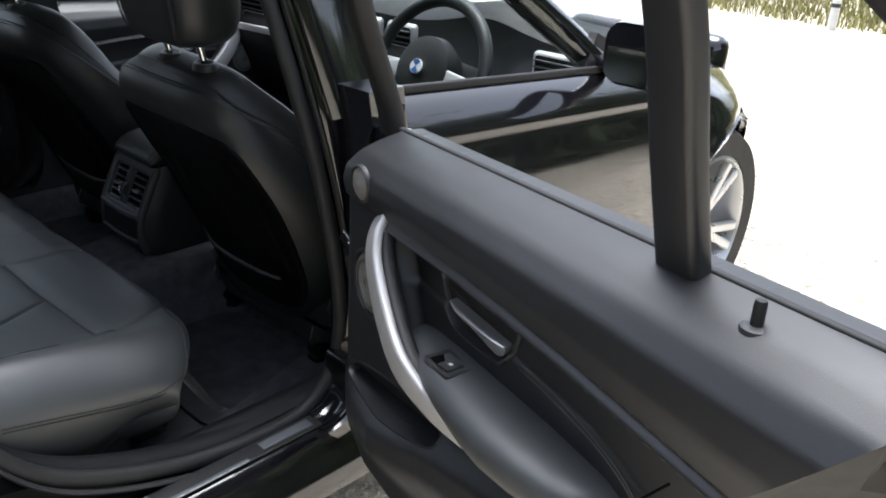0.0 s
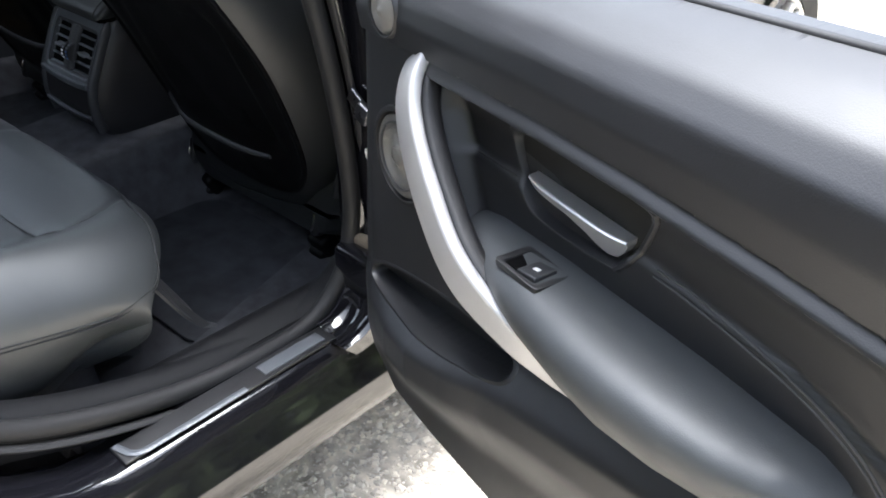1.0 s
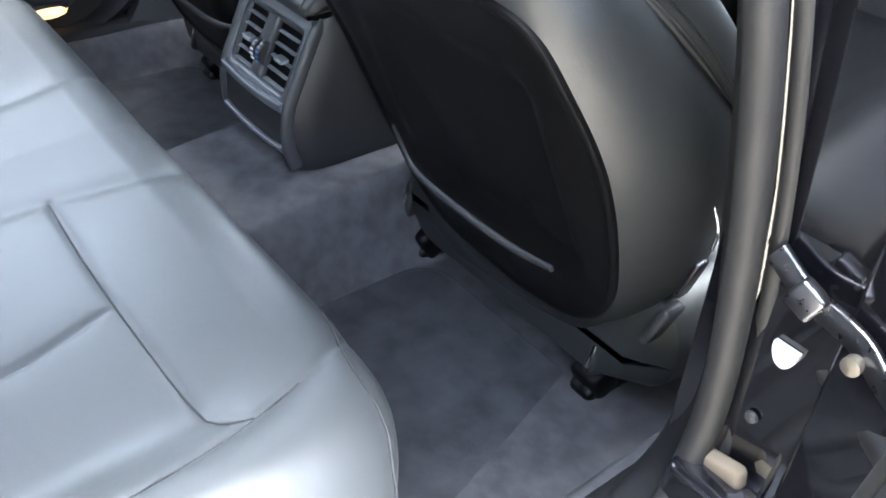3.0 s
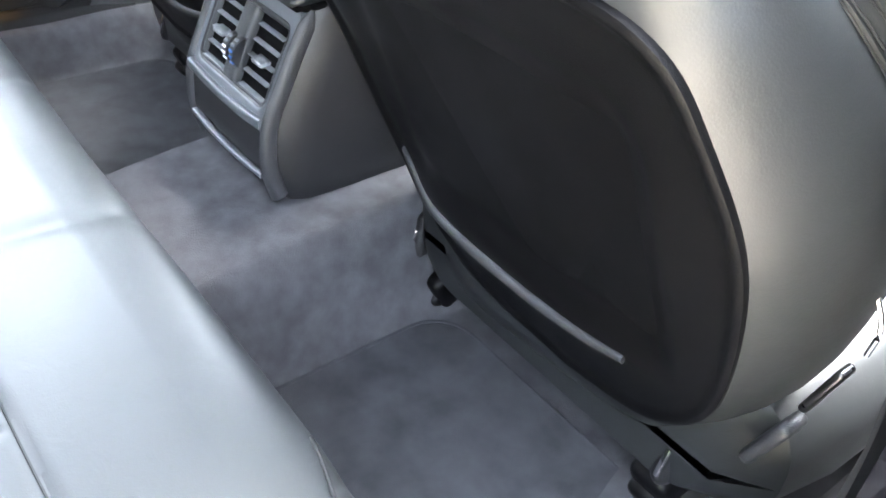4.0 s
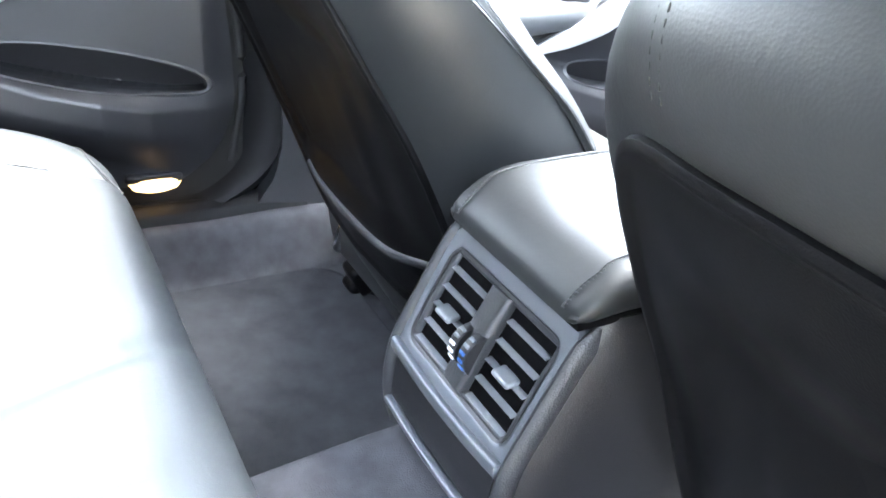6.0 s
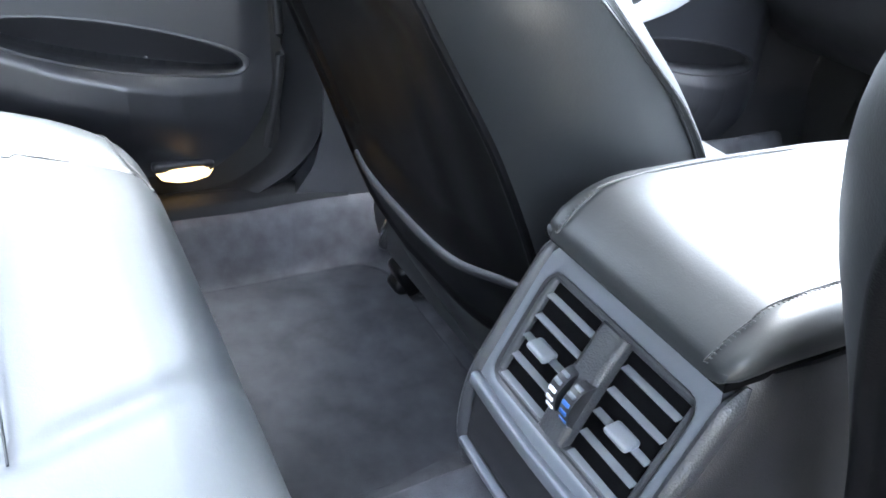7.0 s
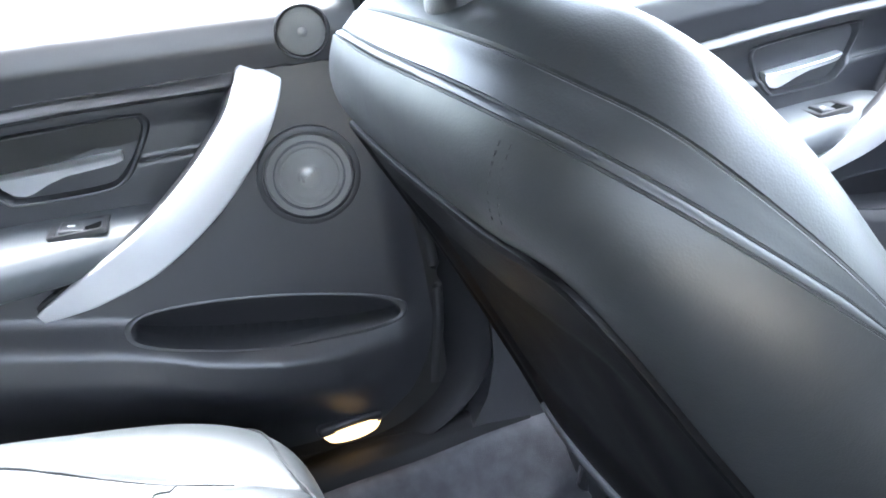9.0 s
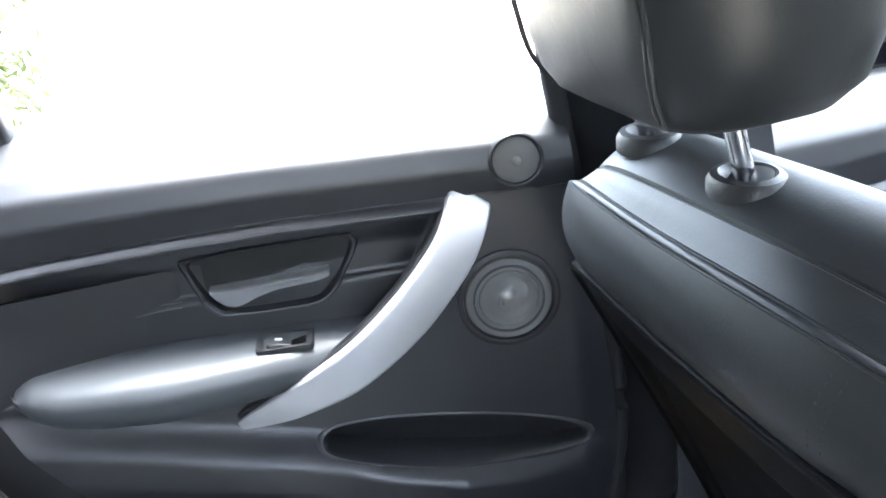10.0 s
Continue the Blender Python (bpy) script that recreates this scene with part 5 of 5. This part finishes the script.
# ---- driver's place ----
dash = thing("dashboard", (0, 0.85, 0.6), "black dashboard with silver trim line and air vents", "dashboard")
rings = []
for x in np.linspace(-0.70, 0.70, 29):
    hump = 0.05 * math.exp(-((x - 0.37) / 0.15) ** 2)
    rings.append([(x, 1.08, 0.90), (x, 0.95, 0.935 + hump * 0.6), (x, 0.84, 0.92 + hump), (x, 0.80, 0.895 + hump * 0.8), (x, 0.795, 0.84), (x, 0.76, 0.80), (x, 0.75, 0.74), (x, 0.80, 0.62), (x, 0.92, 0.52), (x, 1.08, 0.50)])
part("body", loft(rings), DASH, dash)
part("trim_line", tube([(x, 0.748, 0.785 - 0.01 * (x / 0.7) ** 2) for x in np.linspace(-0.68, 0.68, 9)], 0.012, 0.022, box=True), ALU, dash, "silver trim line")
for x in (-0.62, -0.06, 0.08, 0.62):
    v = part("air_vent", block((0.15 if abs(x) > 0.3 else 0.11, 0.03, 0.07), pose(x, 0.790, 0.850), 0.012), ALU, dash, "silver-framed air vent")
    # solid near-black block paints the shade inside the dashboard vent
    part("core_shade", block((0.13 if abs(x) > 0.3 else 0.092, 0.03, 0.054), pose(x, 0.786, 0.850), 0.008), SHADE_BLACK, v)
    for i in range(3):
        part("slat", block((0.13 if abs(x) > 0.3 else 0.092, 0.010, 0.004), pose(x, 0.772, 0.834 + 0.016 * i, 15), 0.001, 2), GREY_PLASTIC, v)

sw = thing("steering_wheel", (0.377, 0.59, 0.84), "black leather three-spoke steering wheel with silver spokes", "steering wheel")
sm = Matrix.Translation((0.377, 0.588, 0.828)) @ pose(0, 0, 0, 66)
ring = [sm @ Vector((0.174 * math.cos(a), 0.174 * math.sin(a), 0)) for a in np.linspace(0, 2 * math.pi, 41)]
part("rim", tube(ring, 0.032, n=12, k=2, up=tuple(sm.to_3x3() @ Vector((0, 0, 1)))), LID_LEATHER, sw)
part("hub", lathe([(0.0, -0.05), (0.07, -0.05), (0.085, -0.01), (0.080, 0.022), (0.06, 0.032), (0.0, 0.036)], sm, 36), DASH, sw)
badge = part("badge", lathe([(0.0, 0.034), (0.021, 0.034), (0.020, 0.040), (0.0, 0.041)], sm, 32), CHROME, sw, "round silver badge")
part("badge_field", lathe([(0.0, 0.041), (0.018, 0.0405), (0.018, 0.0425), (0.0, 0.043)], sm, 24), WHITE, badge, "white disc")
for a0 in (0.25 * math.pi, 1.25 * math.pi):
    part("badge_quarter", loft([[sm @ Vector((0.0, 0.0, h))] + [sm @ Vector((0.0165 * math.cos(a), 0.0165 * math.sin(a), h)) for a in np.linspace(a0, a0 + math.pi / 2, 8)] for h in (0.0425, 0.0438)]), BLUE, badge, "blue quarter")
for a in (-8, 188, 270):
    part("spoke", tube([sm @ (pose(0, 0, 0, 0, 0, a) @ Vector((r, 0, 0.012))) for r in (0.07, 0.12, 0.170)], 0.045, 0.018, up=tuple(sm.to_3x3() @ Vector((0, 0, 1))), box=True), ALU if a < 200 else PLASTIC, sw)
part("column", tube([(0.377, 0.61, 0.818), (0.377, 0.82, 0.74)], 0.10, n=16), PLASTIC, sw)

# ---- outside ----
GRAVEL = material("pale_gravel", (0.56, 0.495, 0.40), 0.95, grain=1.0, scale=160, vary=0.45, vscale=26, spec=0.2)
PEBBLE = material("pebbles", (0.70, 0.635, 0.53), 0.9, grain=0.4, scale=200, vary=0.3, island=1.0, spec=0.3)
GRASS = material("dry_grass", (0.27, 0.265, 0.11), 0.9, vary=0.5, island=1.0, spec=0.2)
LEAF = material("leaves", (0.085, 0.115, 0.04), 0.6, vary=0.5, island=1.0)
BARK = material("bark", (0.14, 0.11, 0.08), 0.9, grain=0.8, scale=60, vary=0.3)


def ground_z(x, y):
    far = max(0.0, y - 8.5)
    return 0.0 if far <= 0 else 0.9 * (1 - math.exp(-far / 6.0))


xs = np.r_[-9000, -3000, np.linspace(-400, -16, 12), np.linspace(-14, 14, 57), np.linspace(16, 400, 12), 3000, 9000]
ys = np.r_[-9000, -3000, np.linspace(-400, -10, 12), np.linspace(-8, 24, 65), np.linspace(26, 400, 12), 3000, 9000]
ground = part("ground", sheet(lambda x, y: (x, y, ground_z(x, y) + (0.012 * noise.noise((x * 0.7, y * 0.7, 0)) if max(abs(x), abs(y)) < 14 else 0)), xs, ys), GRAVEL)
tagged(ground, "pale stony gravel yard", "ground", kind="structure")


def scatter(name, n, spot, size, mat, label, category, flat=0.6):
    rnd = np.random.RandomState(hash_free(name))
    verts, faces = [], []
    base = [(-1, -1, 0), (1, -0.8, 0), (0.9, 1, 0), (-0.8, 0.9, 0), (-0.55, -0.5, 1), (0.6, -0.45, 0.9), (0.45, 0.6, 1), (-0.5, 0.5, 0.85)]
    quads = [(4, 5, 6, 7), (0, 1, 5, 4), (1, 2, 6, 5), (2, 3, 7, 6), (3, 0, 4, 7)]
    for i in range(n):
        x, y = spot(rnd)
        r = size * (0.5 + rnd.rand() ** 3 * 1.6)
        a = rnd.rand() * 6.28
        c, s_ = math.cos(a) * r, math.sin(a) * r
        k = len(verts)
        z0 = ground_z(x, y) + 0.012 * noise.noise((x * 0.7, y * 0.7, 0)) - 0.002
        verts += [(x + c * p - s_ * q * 0.8, y + s_ * p + c * q * 0.8, z0 + r * flat * h) for p, q, h in base]
        faces += [tuple(k + j for j in f) for f in quads]
    me = bpy.data.meshes.new(name)
    me.from_pydata(verts, [], faces)
    me.materials.append(mat)
    return tagged(new(name, me), label, category, kind="stuff")


def hash_free(name):
    return sum(ord(c) * (i + 3) for i, c in enumerate(name)) % 99991


scatter("gravel_stones", 42000, lambda r: (0.55 + r.rand() * 1.7, -0.75 + r.rand() * 1.6), 0.0042, PEBBLE, "small pale loose gravel stones on the yard", "gravel")
scatter("yard_stones", 34000, lambda r: (0.2 + r.rand() * 4.5, 0.8 + r.rand() * 5.5), 0.008, PEBBLE, "scattered pale stones on the yard", "gravel")


def blades(name, n, spot, high, mat, label):
    rnd = np.random.RandomState(hash_free(name))
    verts, faces = [], []
    for i in range(n):
        x, y = spot(rnd)
        h, a, b = high * (0.4 + rnd.rand()), rnd.rand() * 6.28, rnd.rand() * 0.6 - 0.3
        w = 0.006 + 0.008 * rnd.rand()
        k, z = len(verts), ground_z(x, y)
        c, s_ = math.cos(a), math.sin(a)
        verts += [(x - c * w, y - s_ * w, z), (x + c * w, y + s_ * w, z), (x + c * w * 0.5 + b * h * 0.5, y + s_ * w * 0.5, z + h * 0.6), (x + b * h, y + b * h * 0.5, z + h)]
        faces += [(k, k + 1, k + 2), (k, k + 2, k + 3)]
    me = bpy.data.meshes.new(name)
    me.from_pydata(verts, [], faces)
    me.materials.append(mat)
    return tagged(new(name, me), label, "grass", kind="stuff")


blades("grass", 60000, lambda r: (-9 + r.rand() * 16, 8.2 + r.rand() ** 1.4 * 9 + r.rand() * 0.6), 0.12, GRASS, "dry yellow-green grass on the bank")


def tree(name, x, y, height, spread, base, leaves, seed, label):
    rnd = np.random.RandomState(seed)
    d = thing(name, (x, y, ground_z(x, y)), label, name)
    z0 = ground_z(x, y)
    trunk = joined(tube([(x, y, z0 - 0.05), (x + 0.05, y, z0 + height * 0.4), (x - 0.03, y + 0.05, z0 + height * 0.85)], 0.10, n=10, taper=lambda t: 1 - 0.8 * t),
                   *[tube([(x, y, z0 + height * (0.25 + 0.08 * i)), (x + spread * 0.4 * math.cos(2.4 * i), y + spread * 0.4 * math.sin(2.4 * i), z0 + height * (0.4 + 0.07 * i)), (x + spread * 0.8 * math.cos(2.4 * i), y + spread * 0.8 * math.sin(2.4 * i), z0 + height * (0.55 + 0.06 * i))], 0.035, n=6, taper=lambda t: 1 - 0.8 * t) for i in range(7)])
    part("trunk", trunk, BARK, d)
    clumps = [(rnd.normal(0, spread * 0.42), rnd.normal(0, spread * 0.42), base + (height - base) * rnd.rand()) for _ in range(46)]
    verts, faces = [], []
    for i in range(leaves):
        c = clumps[rnd.randint(len(clumps))]
        px, py, pz = x + c[0] + rnd.normal(0, 0.16), y + c[1] + rnd.normal(0, 0.16), z0 + c[2] + rnd.normal(0, 0.14)
        u = Vector(rnd.normal(0, 1, 3)).normalized()
        v = u.orthogonal().normalized()
        s_ = 0.028 + 0.03 * rnd.rand()
        k = len(verts)
        p = Vector((px, py, max(pz, z0 + 0.05)))
        verts += [tuple(p - u * s_), tuple(p + v * s_ * 0.5), tuple(p + u * s_ * 1.2), tuple(p - v * s_ * 0.5)]
        faces.append((k, k + 1, k + 2, k + 3))
    me = bpy.data.meshes.new("crown")
    me.from_pydata(verts, [], faces)
    me.materials.append(LEAF)
    ob = new("crown", me)
    ob.parent = d
    ob.matrix_parent_inverse = Matrix.Translation(d.location).inverted()
    return d


for i in range(9):
    tree("bush", -8 + 2.0 * i + 0.6 * math.sin(i * 3.1), 17.5 + 1.2 * math.cos(i * 2.2), 2.4 + 0.8 * math.sin(i * 1.7), 1.5, 0.2, 2600, 40 + i, "green leafy bush on the far bank")

tree("shrub", -6.2, -2.25, 1.5, 0.75, 0.25, 3000, 77, "green leafy shrub beside the yard")


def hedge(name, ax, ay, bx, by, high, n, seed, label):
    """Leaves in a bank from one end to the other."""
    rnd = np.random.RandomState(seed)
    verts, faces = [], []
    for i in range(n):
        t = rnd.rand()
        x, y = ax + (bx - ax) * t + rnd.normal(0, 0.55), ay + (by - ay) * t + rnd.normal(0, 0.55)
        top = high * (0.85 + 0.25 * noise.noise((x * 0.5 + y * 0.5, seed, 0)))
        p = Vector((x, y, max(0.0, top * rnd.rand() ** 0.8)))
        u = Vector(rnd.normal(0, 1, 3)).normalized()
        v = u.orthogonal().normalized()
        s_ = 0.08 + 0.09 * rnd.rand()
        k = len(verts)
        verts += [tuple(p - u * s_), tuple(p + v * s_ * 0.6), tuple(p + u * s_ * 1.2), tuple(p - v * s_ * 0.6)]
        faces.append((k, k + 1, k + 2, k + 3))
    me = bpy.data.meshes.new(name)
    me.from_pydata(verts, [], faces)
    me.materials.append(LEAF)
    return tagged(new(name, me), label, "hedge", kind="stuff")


# added outside the view: this bank of leaves blocks low light from the right
hedge("hedge", 6.0, -6.0, 6.0, 12.0, 2.0, 24000, 5, "unseen dense green hedge added to dim light from the right")
# added outside the view: tall leaves give side glass and paint dark reflections
hedge("hedge", 6.5, 3.5, 5.0, 15.0, 6.5, 40000, 11, "unseen tall green hedge added to darken reflections in the car")
# added out of sight behind: keeps light off surfaces that face the rear
hedge("hedge", -6.0, -5.4, 4.0, -5.4, 5.2, 34000, 8, "unseen dense green hedge added behind to dim the cabin")


post = thing("marker_post", (-1.33, 8.1, 0), "short white marker post beside the grass", "post")
part("shaft", lathe([(0.0, -0.05), (0.045, -0.05), (0.043, 0.30), (0.034, 0.335), (0.0, 0.345)], pose(-1.33, 8.1, 0.0), 16), WHITE, post)
part("band", lathe([(0.0445, 0.22), (0.0460, 0.222), (0.0460, 0.258), (0.0445, 0.26)], pose(-1.33, 8.1, 0.0), 16), GREY_PLASTIC, post)
